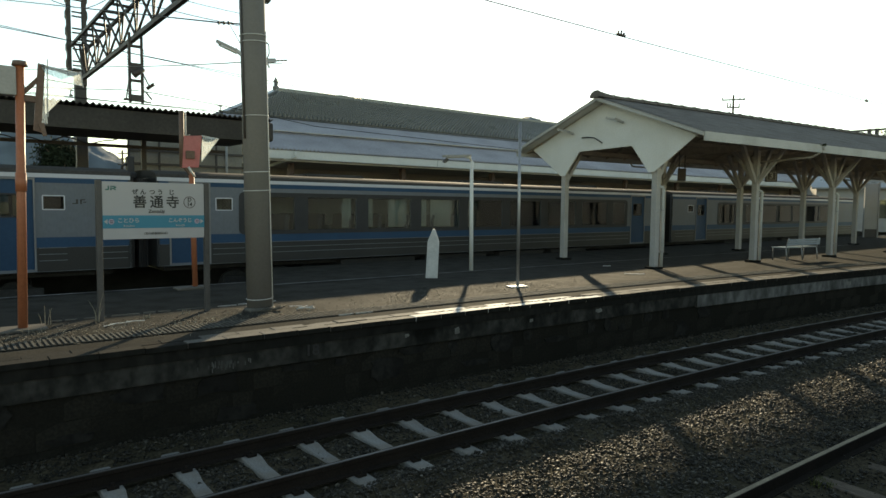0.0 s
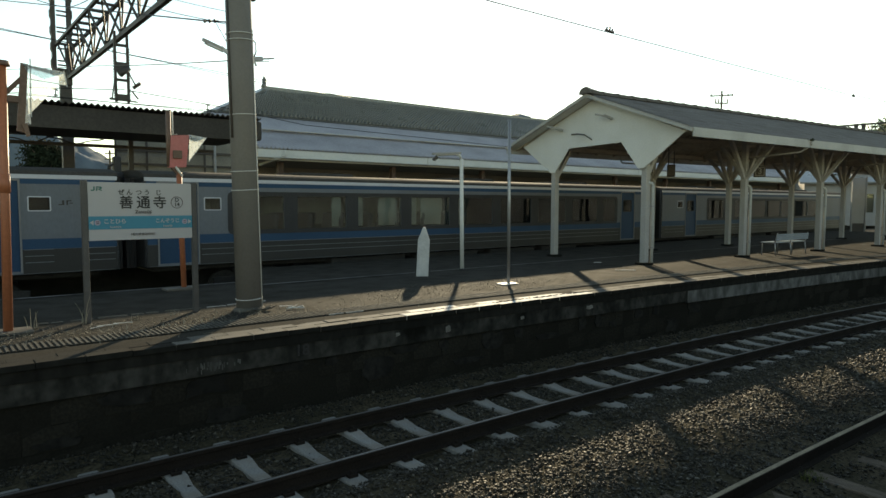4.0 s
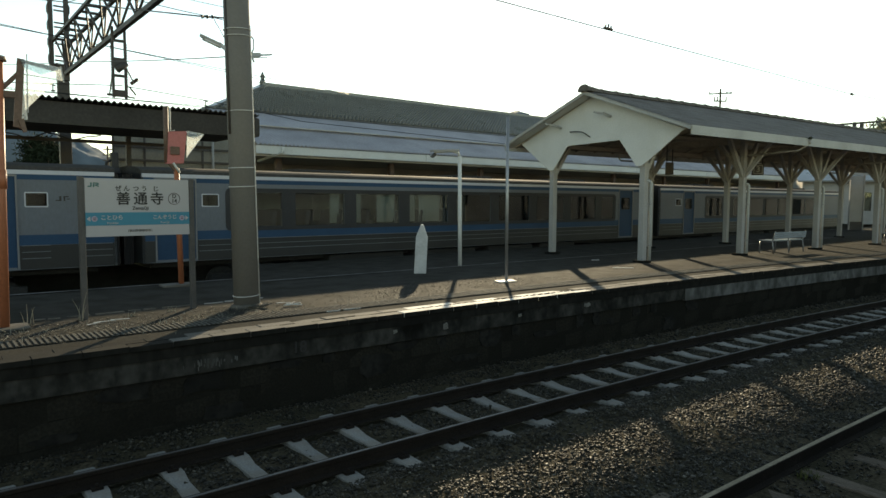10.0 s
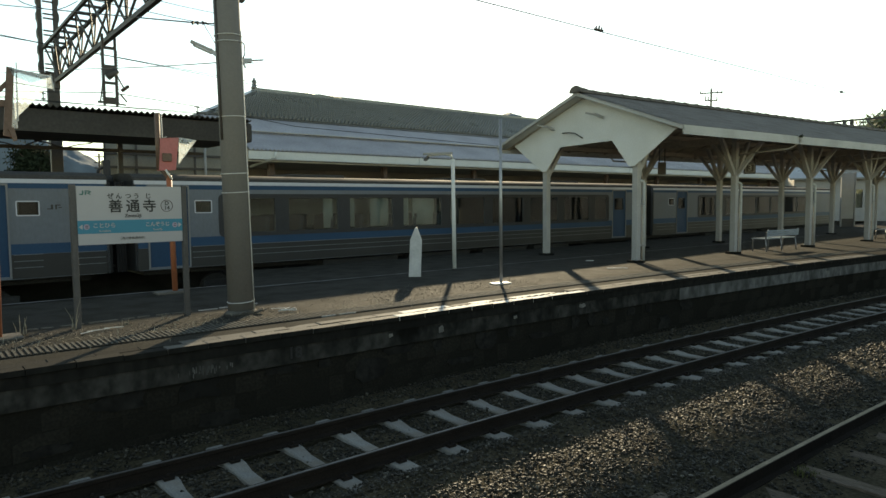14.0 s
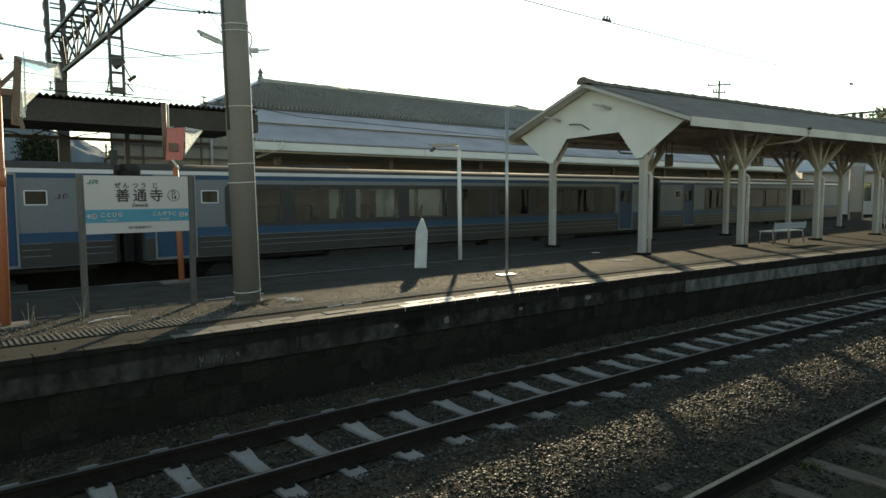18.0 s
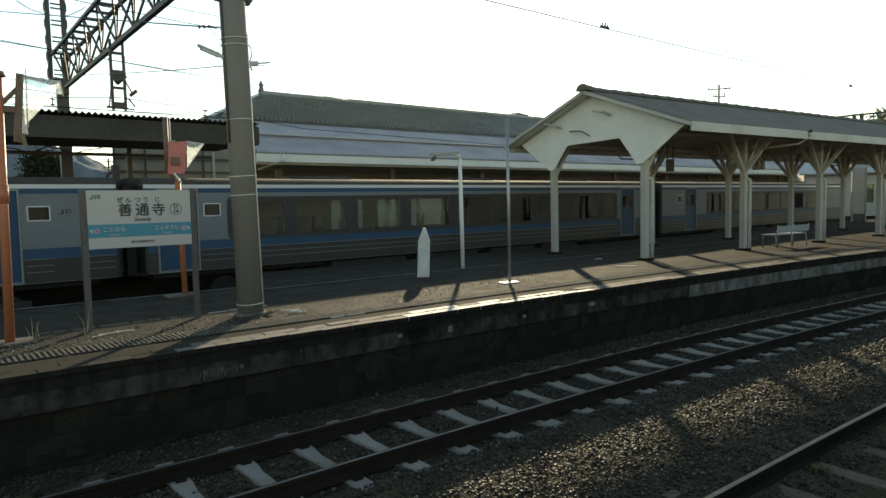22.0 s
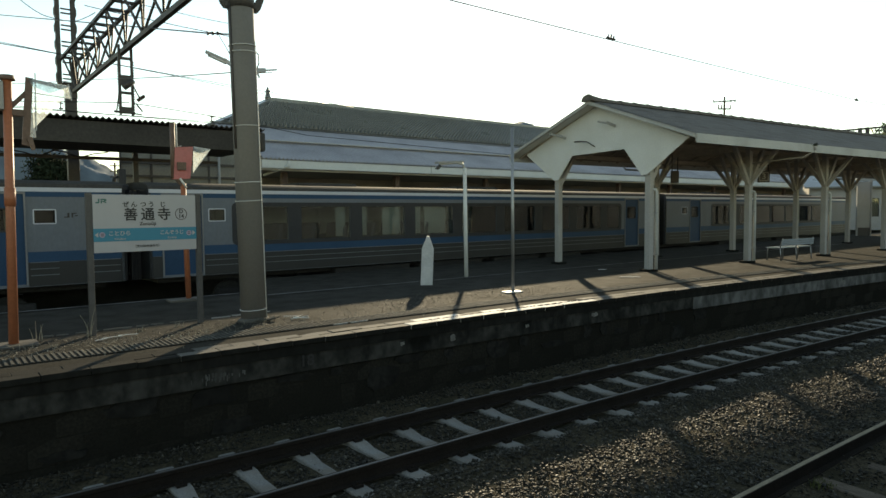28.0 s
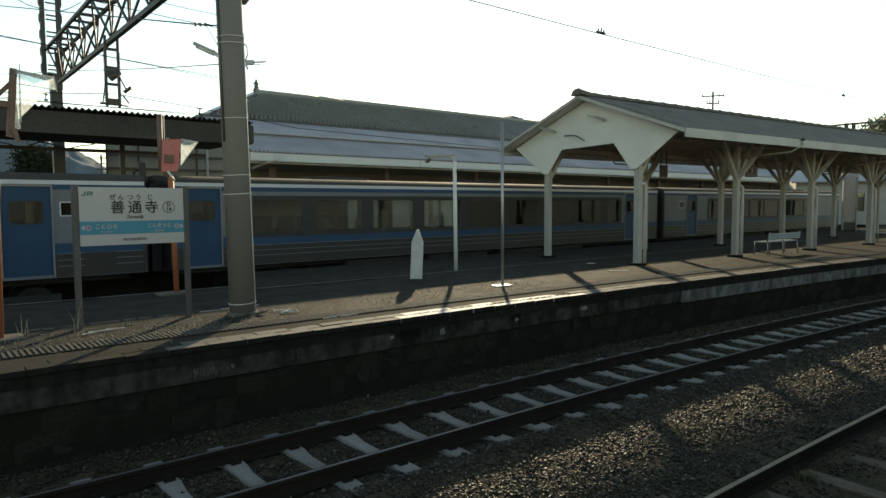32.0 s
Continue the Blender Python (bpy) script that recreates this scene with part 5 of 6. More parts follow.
left_car = car(3.6 - LONG, [(LONG - 2.8, LONG - 1.9)], [(LONG - 1.72, LONG - 1.34)], [(LONG - q, LONG - p) for p, q in reversed(END_PANES)],
               [(0.4, LONG - 3.0), (LONG - 1.82, LONG - 1.3), (LONG - 0.66, LONG - 0.1)], "silver train car with a blue plug door near its end")
bm = B()
box(bm, LONG - 1.11, LONG - 1.07, -0.004, -0.001, 2.5, 2.6)
box(bm, LONG - 1.18, LONG - 1.11, -0.004, -0.001, 2.5, 2.52)
box(bm, LONG - 1.03, LONG - 1.00, -0.004, -0.001, 2.5, 2.58)
box(bm, LONG - 1.03, LONG - 0.93, -0.004, -0.001, 2.58, 2.6)
box(bm, LONG - 0.97, LONG - 0.91, -0.004, -0.001, 2.53, 2.55)
part("logo_shape", bm, TRROOF, left_car)
bm = B()
box(bm, LONG + 0.06, LONG + 0.42, 1.15, 1.65, 3.12, 3.28, bevel=0.04)
box(bm, LONG + 0.22, LONG + 0.38, 1.2, 1.45, 3.25, 3.66, bevel=0.03)
pipe(bm, [(LONG + 0.1, 1.3, 3.25), (LONG + 0.12, 1.3, 3.42), (LONG + 0.24, 1.3, 3.48)], 0.03, n=6)
part("roof_cable_box", bm, RUBBER, left_car, "black cable box over the gangway")


# ---- station building ----
def corrugated(bm, x0, x1, ya, za, yb, zb, pitch, amp, thick=0.03):
    """A corrugated sheet from the edge (ya, za) to the edge (yb, zb), ribs running between them."""
    n = int((x1 - x0) / pitch * 8)
    rows = []
    for i in range(n + 1):
        x = x0 + (x1 - x0) * i / n
        w = amp * math.cos(2 * math.pi * (x - x0) / pitch)
        rows.append([bm.verts.new((x, y, z + w + t)) for t in (0, -thick) for y, z in ((ya, za), (yb, zb))])
    for p, q in zip(rows, rows[1:]):
        for a, b in ((0, 1), (2, 3), (0, 2), (1, 3)):
            bm.faces.new((p[a], q[a], q[b], p[b]))


STATION_SCALE = 1.47
station = thing("station_building", "long low station building with a hipped pantile roof and platform awning", "station", pose(0, 0, -1.194))
station.scale = (STATION_SCALE, STATION_SCALE, STATION_SCALE)      # the plan below is drawn at 1 to 1.47
bm = B()
corrugated(bm, 8.35, 62, 19.45, 4.28, 21.55, 5.0, 0.14, 0.032)
part("awning_sheet", bm, SLATE, station, "grey corrugated awning sheets")
bm = B()
corrugated(bm, 8.35, 62, 21.5, 5.02, 23.9, 5.84, 0.14, 0.022)
part("awning_sheet", bm, SLATE, station, "grey corrugated awning sheets")
for i in range(14):
    bm = B()
    bar(bm, (8.4 + i * 3.8, 21.46, 5.05), (8.38 + i * 3.8 + 3.78, 21.46, 5.05), 0.16, 0.03)
    part("flashing", bm, GALV, station, "dull metal flashing between the awning's tiers")
for i in range(8):
    bm = B()
    box(bm, 8.35 + i * 6.6, 8.35 + i * 6.6 + 6.58, 19.47, 19.51, 3.97, 4.22)
    part("awning_fascia", bm, WHITE, station, "white awning fascia")
bm = B()
pipe(bm, [(9.2, 19.4, 4.2), (9.2, 19.4, 4.05), (8.9, 19.7, 3.9), (8.9, 20.6, 3.8)], 0.05, n=8)
part("gutter_pipe", bm, WHITE, station)
bm = B()
box(bm, 8.35, 62, 19.6, 23.6, 3.9, 3.95)
part("awning_ceiling", bm, WOODC, station, "brown boarded awning ceiling")
for i in range(12):
    bm = B()
    box(bm, 9.4 + i * 4.5, 9.58 + i * 4.5, 20.3, 20.48, TOP, 3.92)
    part("awning_post", bm, BROWNP, station)
bm = B()
holes = []
for i in range(13):
    holes.append((11.0 + i * 3.9, 12.9 + i * 3.9, 1.8, 3.1))
holed(bm, 8.6, 62, TOP, 5.7, 23.6, 23.8, holes)
wall = part("wall", bm, PLASTER, station, weld=True)
for h in holes:
    bm = B()
    for x in (h[0], (h[0] + h[1]) / 2, h[1]):
        box(bm, x - 0.03, x + 0.03, 23.62, 23.7, 1.8, 3.1)
    box(bm, h[0], h[1], 23.62, 23.7, 1.8, 1.86)
    box(bm, h[0], h[1], 23.62, 23.7, 3.04, 3.1)
    win = part("window", bm, WHITE, station)
    bm = B()
    box(bm, h[0], h[1], 23.65, 23.66, 1.8, 3.1)
    part("pane", bm, TRGLASS, win)
bm = B()
box(bm, 8.6, 62, 23.85, 29.9, TOP, 5.7)
part("inner_block", bm, PLASTER, station)
RE, RR = (8.5, 23.75, 5.8), (11.95, 27.0, 7.29)       # eave corner, ridge end
bm = B()
slab(bm, [RE, (62, RE[1], RE[2]), (62, RR[1], RR[2]), RR], (0, 0, 0.06))
slab(bm, [RE, RR, (RE[0], 30.25, RE[2])], (0, 0, 0.06))
slab(bm, [(RE[0], 30.25, RE[2]), RR, (62, RR[1], RR[2]), (62, 30.25, RE[2])], (0, 0, 0.06))
part("main_roof", bm, ROOFBASE, station, "dark hipped roof")
bm = B()
bar(bm, (RR[0] - 0.1, RR[1], RR[2] + 0.12), (62, RR[1], RR[2] + 0.12), 0.4, 0.2)
bar(bm, RE, (RR[0], RR[1], RR[2] + 0.1), 0.26, 0.16)
part("ridge", bm, TILE, station)
bm = B()
FX = (RR[0] - 0.05, RR[1])
for z0, z1, r0, r1 in ((0.2, 0.34, 0.15, 0.1), (0.34, 0.48, 0.06, 0.11), (0.48, 0.68, 0.11, 0.02)):
    tube(bm, (*FX, RR[2] + z0), (*FX, RR[2] + z1), r0, r1, n=12)
part("finial", bm, TILE, station, "small turned roof finial")
# pantiles of the main roof in straight columns, joined
verts, faces = [], []
run = Vector((0, RR[1] - RE[1], RR[2] - RE[2]))
rl = run.length
rd = run / rl
nrm = Vector((0, -rd.z, rd.y))
TW, TL = 0.265 / STATION_SCALE, 0.25 / STATION_SCALE
WAVE = [(0.0, 0.0), (0.22, -0.035), (0.5, -0.045), (0.7, 0.015), (0.85, 0.055), (1.0, 0.0)]
for j in range(int((rl - 0.1) / TL)):
    v = j * TL
    xl = RE[0] + (RR[0] - RE[0]) * (v + TL) / rl + 0.1
    for i in range(int((52 - RE[0]) / TW)):
        u = RE[0] + i * TW
        if u < xl:
            continue
        base = Vector((u, RE[1], RE[2])) + rd * v + nrm * 0.075
        k = len(verts)
        dz = 0.006 * (rng.random() - 0.5)
        for f, w in WAVE:
            p = base + Vector((f * TW, 0, 0)) + nrm * (w + dz)
            verts += [p + nrm * (0.003 - w), p + nrm * (0.085 + 0.9 * w), p + rd * (TL + 0.015) + nrm * 0.002]
        for q in range(len(WAVE) - 1):
            c = k + q * 3
            faces += [(c, c + 3, c + 4, c + 1), (c + 1, c + 4, c + 5, c + 2)]
me = bpy.data.meshes.new("pantile_covering")
me.from_pydata(verts, [], faces)
me.materials.append(TILE)
ob = new("pantile_covering", me)
ob.parent = station
tagged(ob, "grey-green glazed pantiles laid in straight columns", kind="stuff")

# ---- dark awning beside the station, with the wall behind ----
shed = thing("dark_awning", "dark corrugated awning over the station platform", "awning", pose(0, 0, 0))
bm = B()
corrugated(bm, -16, 8.25, 18.95, 5.08, 22.6, 4.72, 0.148, 0.028)
part("roof_sheet", bm, DARKROOF, shed, "dark corrugated roof sheets")
bm = B()
box(bm, -16, 8.2, 19.1, 22.5, 4.5, 4.56)
part("soffit", bm, DARKROOF, shed)
bm = B()
box(bm, -16, 8.22, 19.08, 19.12, 4.42, 4.98)
part("fascia", bm, DARKROOF, shed)
bm = B()
box(bm, 8.1, 8.3, 18.98, 19.5, 4.42, 5.0, bevel=0.08)
part("end_piece", bm, DARKROOF, shed)
for x in (-12.5, -8.0, -3.5, 1.05, 5.4):
    bm = B()
    box(bm, x - 0.07, x + 0.07, 22.3, 22.44, TOP, 4.5)
    part("post", bm, STEELD, shed)
bm = B()
bar(bm, (-16, 22.35, 4.28), (8.0, 22.35, 4.28), 0.08, 0.1)
part("beam", bm, STEELD, shed)
for k, (xa, xb, drop) in enumerate(((1.3, 2.3, 0.14), (2.0, 3.3, 0.2), (3.1, 4.6, 0.17))):
    bm = B()
    pipe(bm, [(xa + (xb - xa) * i / 12, 22.2, 4.5 - drop * 4 * (i / 12) * (1 - i / 12) - 0.03 * math.sin(i + k)) for i in range(13)], 0.018, n=6)
    part("cable", bm, STEELD, shed, "dark sagging cable under the awning")
annex = thing("annex_wall", "grey panelled annex wall with steel framing beside the station", "wall", pose(5.4, 24.4, TOP))
for i in range(4):
    for z0, z1 in ((0.0, 2.95), (2.98, 3.42), (3.45, 4.3)):
        bm = B()
        box(bm, i * 1.0 + 0.02, i * 1.0 + 0.98, 0, 0.08, z0, z1)
        part("panel", bm, PANEL, annex)
    bm = B()
    box(bm, i * 1.0 - 0.03, i * 1.0 + 0.03, -0.05, 0.0, 0, 4.3)
    part("frame_post", bm, STEELD, annex)
bm = B()
for z in (2.96, 3.43):
    box(bm, 0, 4.1, -0.06, -0.01, z - 0.04, z + 0.04)
part("frame_rail", bm, STEELD, annex)
bm = B()
pipe(bm, [(3.35, -0.1, 0.3), (3.35, -0.1, 4.2)], 0.05, n=8)
part("drain_pipe", bm, LAMPW, annex)

# ---- far right: stair wall, gantry, trees ----
stair = thing("stair_enclosure", "white panelled stair enclosure beyond the train's end", "stair wall", pose(43.75, 14.95, TOP, 0, 0, -50))
bm = B()
box(bm, -0.33, 0.33, 0, 0.1, 0.5, 3.2)
part("wall_panel", bm, CREAM, stair, "grimy pale wall panel")
bm = B()
slab(bm, [(-0.4, -0.02, 3.25), (-0.95, -0.02, 2.65), (-0.95, -0.02, 2.4), (-0.4, -0.02, 3.0)], (0, 0.1, 0))
box(bm, -0.45, 0.75, -0.04, 0.14, 3.25, 3.42)
part("stringer", bm, FASCIA, stair, "pale sloping stair stringer")
bm = B()
box(bm, -0.4, -0.34, -0.05, 0.1, -0.02, 3.25)
part("corner_post", bm, CREAM, stair)
bm = B()
box(bm, 0.34, 0.4, -0.05, 0.1, -0.02, 3.25)
part("corner_post", bm, CREAM, stair)
bm = B()
box(bm, -0.33, 0.33, 0.02, 0.1, -0.02, 0.49)
part("plinth", bm, STEELD, stair)
house = thing("platform_house", "pale low building past the end of the train", "building", pose(56, 20, TOP, 0, 0, -60))
bm = B()
holed(bm, -2.9, 4, -0.02, 3.2, 0, 0.2, [(-2.6, -1.6, 1.0, 2.4), (0.4, 1.8, 1.0, 2.4)])
part("wall", bm, CREAM, house)
bm = B()
box(bm, -2.9, 4, 0.25, 6, -0.02, 3.2)
part("inner_block", bm, PLASTER, house)
for a, b in ((-2.6, -1.6), (0.4, 1.8)):
    bm = B()
    box(bm, a, b, 0.08, 0.12, 1.0, 2.4)
    part("window", bm, TRGLASS, house)
bm = B()
slab(bm, [(-3.3, -0.6, 3.2), (4.5, -0.6, 3.2), (4.5, 3.0, 4.4), (-3.3, 3.0, 4.4)], (0, 0, 0.12))
slab(bm, [(-3.3, 6.6, 3.2), (4.5, 6.6, 3.2), (4.5, 3.0, 4.4), (-3.3, 3.0, 4.4)], (0, 0, 0.12))
part("roof", bm, TILE, house)
for x in (-2.88, 3.86):
    bm = B()
    slab(bm, [(x, 0.02, 3.2), (x, 5.98, 3.2), (x, 3.0, 4.36)], (0.12, 0, 0))
    part("gable_wall", bm, CREAM, house)

gantry = thing("catenary_portal", "distant steel beam portal over the tracks", "catenary portal", pose(58, 20, 0, 0, 0, -85))
for x in (-0.25, 0.25, 20.0):
    bm = B()
    box(bm, x - 0.12, x + 0.12, -0.12, 0.12, -0.4, 8.85)
    part("mast", bm, STEELD, gantry)
bm = B()
bar(bm, (-2.6, 0, 8.75), (20, 0, 8.85), 0.14, 0.14)
part("upper_chord", bm, STEELD, gantry)
bm = B()
bar(bm, (-0.2, 0, 7.7), (20, 0, 7.7), 0.12, 0.12)
part("lower_chord", bm, STEELD, gantry)
bm = B()
bar(bm, (-0.25, 0, 7.8), (-1.7, 0, 8.7), 0.08)
part("brace", bm, STEELD, gantry)
for i in range(11):
    bm = B()
    x = 0.3 + i * 1.7
    bar(bm, (x, 0, 7.7), (x + 0.85, 0, 8.8), 0.07)
    bar(bm, (x + 0.85, 0, 8.8), (x + 1.7, 0, 7.7), 0.07)
    part("lacing", bm, STEELD, gantry)

upole = thing("utility_pole", "distant wooden utility pole with crossarms and insulators", "utility pole", pose(110.7, 60, -0.4))
bm = B()
tube(bm, (0, 0, 0), (0, 0, 22.6), 0.24, 0.16, n=10)
part("pole", bm, BARK, upole)
for z, w in ((21.7, 2.0), (20.5, 1.1)):
    bm = B()
    bar(bm, (-w * 0.8, w * 0.6, z), (w * 0.8, -w * 0.6, z + (0.25 if w > 1.5 else 0)), 0.2)
    part("crossarm", bm, STEELD, upole)
    for s in (-1, 0.6, 1) if w > 1.5 else (-1, -0.5, 1):
        bm = B()
        tube(bm, (s * w * 0.75, -s * w * 0.57, z), (s * w * 0.75, -s * w * 0.57, z + (0.45 if w > 1.5 else 0.75)), 0.12, 0.09, n=8)
        part("insulator", bm, CERAMIC, upole)
upole2 = thing("utility_pole", "distant slender utility pole beyond the station", "utility pole", pose(9.62, 45, -0.4))
bm = B()
tube(bm, (0, 0, 0), (0, 0, 6.2), 0.075, 0.06, n=8)
part("pole", bm, BARK, upole2)
for z in (5.3, 5.65, 6.0):
    bm = B()
    bar(bm, (-0.26, 0.1, z), (0.26, -0.1, z), 0.07)
    part("crossarm", bm, STEELD, upole2)


def tree(x, y, z, height, radius, count, seed, label, leaves=LEAF):
    r = random.Random(seed)
    t = thing("tree", label, "tree", pose(x, y, z))
    bm = B()
    tube(bm, (0, 0, -0.1), (0.1, 0, height * 0.5), radius * 0.12, radius * 0.07, n=10)
    tube(bm, (0.1, 0, height * 0.5), (0.0, 0.1, height * 0.9), radius * 0.07, radius * 0.02, n=8)
    part("trunk", bm, BARK, t)
    bm = B()
    for i in range(12):
        a = r.random() * 6.28
        h0 = height * (0.3 + 0.5 * r.random())
        tube(bm, (0.08, 0, h0), (math.cos(a) * radius * 0.7, math.sin(a) * radius * 0.7, h0 + height * 0.15), radius * 0.04, radius * 0.01, n=6)
    part("limb", bm, BARK, t)
    verts, faces = [], []
    clumps = []
    for i in range(46):
        f = r.random() ** 0.8
        rr = radius * (0.95 - 0.75 * f ** 2.2) * r.uniform(0.25, 1.0)
        a = r.random() * 6.28
        clumps.append((Vector((rr * math.cos(a), rr * math.sin(a), height * (0.25 + 0.68 * f))), radius * r.uniform(0.16, 0.34)))
    for i in range(count):
        at, size = clumps[r.randrange(46)]
        c = at + Vector((r.gauss(0, 1), r.gauss(0, 1), r.gauss(0, 0.8))) * size * 0.62
        d1 = Vector((r.uniform(-1, 1), r.uniform(-1, 1), r.uniform(-1, 1))).normalized()
        d2 = d1.orthogonal().normalized()
        s = radius * r.uniform(0.025, 0.055)
        k = len(verts)
        verts += [c + d1 * s * 1.6, c + d2 * s * 0.7, c - d1 * s * 1.6, c - d2 * s * 0.7]
        faces.append((k, k + 1, k + 2, k + 3))
    me = bpy.data.meshes.new("crown")
    me.from_pydata(verts, [], faces)
    me.materials.append(leaves)
    ob = new("crown", me)
    ob.parent = t
    return t


tree(4.42, 32, TOP, 4.25, 1.25, 22000, 3, "dark bushy evergreen tree behind the station")
tree(82, 24, -0.4, 12.2, 4.5, 9000, 5, "olive-green broadleaf tree beyond the tracks", LEAF_PALE)
tree(91, 28, -0.4, 12.6, 5.0, 9000, 6, "olive-green broadleaf tree beyond the tracks", LEAF_PALE)


def hill(name, centre, length, height, seed, turn, label):
    """A far wooded ridge."""
    verts, faces = [], []
    nx, ny = 160, 30
    for i in range(nx + 1):
        for j in range(ny + 1):
            u, v = i / nx * 2 - 1, j / ny * 2 - 1
            z = height * (max(0, 1 - (u * u + 0.01) ** 0.5) if seed < 5 else math.exp(-(u * 5.2) ** 2)) * max(0, 1 - v * v) ** 0.8
            z *= 1 + 0.22 * noise.noise((u * 3, v * 2, seed)) + 0.06 * noise.noise((u * 14, v * 6, seed + 5)) + 0.025 * noise.noise((u * 60, v * 12, seed))
            verts.append((u * length / 2, v * length / 6, z - 2))
    for i in range(nx):
        for j in range(ny):
            a = i * (ny + 1) + j
            faces.append((a, a + ny + 1, a + ny + 2, a + 1))
    me = bpy.data.meshes.new(name)
    me.from_pydata(verts, [], faces)
    for f in me.polygons:
        f.use_smooth = True
    me.materials.append(HILL)
    ob = new(name, me)
    ob.matrix_basis = pose(*centre, 0, 0, turn)
    return tagged(ob, label, "hill", kind="structure")


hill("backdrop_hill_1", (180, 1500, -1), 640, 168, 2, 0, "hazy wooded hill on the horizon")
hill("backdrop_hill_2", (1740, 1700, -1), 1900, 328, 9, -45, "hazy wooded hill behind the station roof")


# ---- litter, weeds ----
def weed(x, y, count, height, seed, z=TOP, label="tuft of dry bleached weed stalks on the platform", paint=DRYGRASS):
    r = random.Random(seed)
    w = thing("dry_weed", label, "weed", pose(x, y, z), group="weeds")
    for i in range(count):
        bm = B()
        a, l = r.random() * 6.28, height * r.uniform(0.5, 1.0)
        p = [Vector((r.uniform(-0.05, 0.05), r.uniform(-0.05, 0.05), 0))]
        for k in range(1, 4):
            p.append(p[0] + Vector((math.cos(a) * l * 0.14 * k * k / 4, math.sin(a) * l * 0.14 * k * k / 4, l * k / 3)))
        for k, (c, d) in enumerate(zip(p, p[1:])):
            tube(bm, c, d, 0.007 - k * 0.0018, 0.005 - k * 0.0018, n=5)
        part("stalk", bm, paint, w)


weed(1.72, 9.78, 4, 0.42, 1)
weed(1.15, 9.85, 4, 0.34, 3)
weed(2.35, 9.75, 5, 0.1, 4)
weed(2.9, 9.8, 5, 0.1, 5)
for gx, gy, n, h, seed in ((6.76, 2.66, 16, 0.13, 6), (6.9, 2.6, 14, 0.09, 7), (7.0, 2.68, 8, 0.07, 8)):
    weed(gx, gy, n, h, seed, -0.19, "small tuft of yellowish-green grass beside the rail", GRASS)
verts, faces = [], []
for i in range(900):
    x = rng.uniform(-1.5, 6.5)
    y = 8.95 + rng.gauss(0, 0.28) + 0.12 * math.sin(x * 2) + bend(x)
    l, a = rng.uniform(0.03, 0.14), rng.random() * 6.28
    lift = rng.uniform(0.005, 0.05)
    c = Vector((x, y, TOP + 0.018))
    d = Vector((math.cos(a), math.sin(a), 0))
    s = Vector((-d.y, d.x, 0)) * 0.004
    k = len(verts)
    verts += [c - s, c + s, c + d * l + s * 0.3 + Vector((0, 0, lift)), c + d * l - s * 0.3 + Vector((0, 0, lift))]
    faces.append((k, k + 1, k + 2, k + 3))
me = bpy.data.meshes.new("grass_litter")
me.from_pydata(verts, [], faces)
me.materials.append(DRYGRASS)
tagged(new("grass_litter", me), "dry grass blades and stalks strewn over the gravel", "grass", kind="stuff")
for i, (x, y, w, turn) in enumerate(((1.95, 9.45, 0.28, 8), (2.15, 9.5, 0.24, -12), (1.8, 9.36, 0.2, 30), (4.5, 9.5, 0.22, -25), (4.62, 9.42, 0.2, 40))):
    p = thing("pale_sliver", "pale bleached splinter of wood lying on the gravel", "debris", pose(x, y, TOP + 0.02, 0, 0, turn), group="debris on the platform")
    bm = B()
    slab(bm, [(-w / 2, -0.007, 0), (w / 2, -0.003, 0), (w / 2.3, 0.006, 0), (-w / 2.2, 0.007, 0)], (0, 0, 0.008))
    part("splinter", bm, PAPER, p)
kerb = thing("thin_kerb", "thin broken kerb between the asphalt and the gravel", "kerb", pose(0, 10.16, TOP))
kr = random.Random(31)
x = 1.25
while x < 4.15:
    w = kr.uniform(0.14, 0.4)
    bm = B()
    y = 0.03 * kr.random() + 0.045 * max(0.0, x - 2.5)
    slab(bm, [(x, y, 0), (x + w - 0.02, y + kr.uniform(-0.01, 0.012), 0), (x + w - 0.03, y + 0.028, 0), (x + 0.01, y + 0.03, 0)], (0, 0, kr.uniform(0.012, 0.022)))
    part("kerb_length", bm, CREAM if x > 3.3 else COPING, kerb)
    x += w + kr.uniform(0.0, 0.08)
strip = thing("plastic_strip", "bent white plastic strip lying on the gravel", "debris", pose(4.52, 9.22, TOP + 0.02), group="debris on the platform")
bm = B()
pipe(bm, [(-0.12, 0.06, 0.0), (0.0, 0.0, 0.012), (0.13, -0.06, 0.0), (0.15, 0.03, 0.02), (0.05, 0.06, 0.0), (-0.06, 0.1, 0.01)], 0.009, n=6)
part("strip", bm, PAPER, strip)
# Thin pale pieces in place of sunlit patches near the canopy columns.
for x, y, w, turn in ((14.6, 11.35, 0.22, -30), (13.45, 9.62, 0.5, -42)):
    p = thing("pale_sliver", "pale flat piece standing in for a sunlit patch of asphalt", "debris", pose(x, y, TOP + 0.016, 0, 0, turn), group="debris on the platform")
    bm = B()
    slab(bm, [(-w / 2, -0.02, 0), (w / 2, -0.014, 0), (w / 2.3, 0.016, 0), (-w / 2.2, 0.02, 0)], (0, 0, 0.012))
    part("splinter", bm, PAPER, p)
edging = thing("edging_strip", "thin white edging strip beside the tactile paving", "edging", pose(0, 0, 0))
for xa, xb in ((4.66, 4.9), (4.94, 5.24)):
    bm = B()
    box(bm, xa, xb, EDGE + 0.66 + bend(xa), EDGE + 0.678 + bend(xa), TOP + 0.004, TOP + 0.02, bevel=0.003)
    part("strip", bm, PAPER, edging)
lime = B()
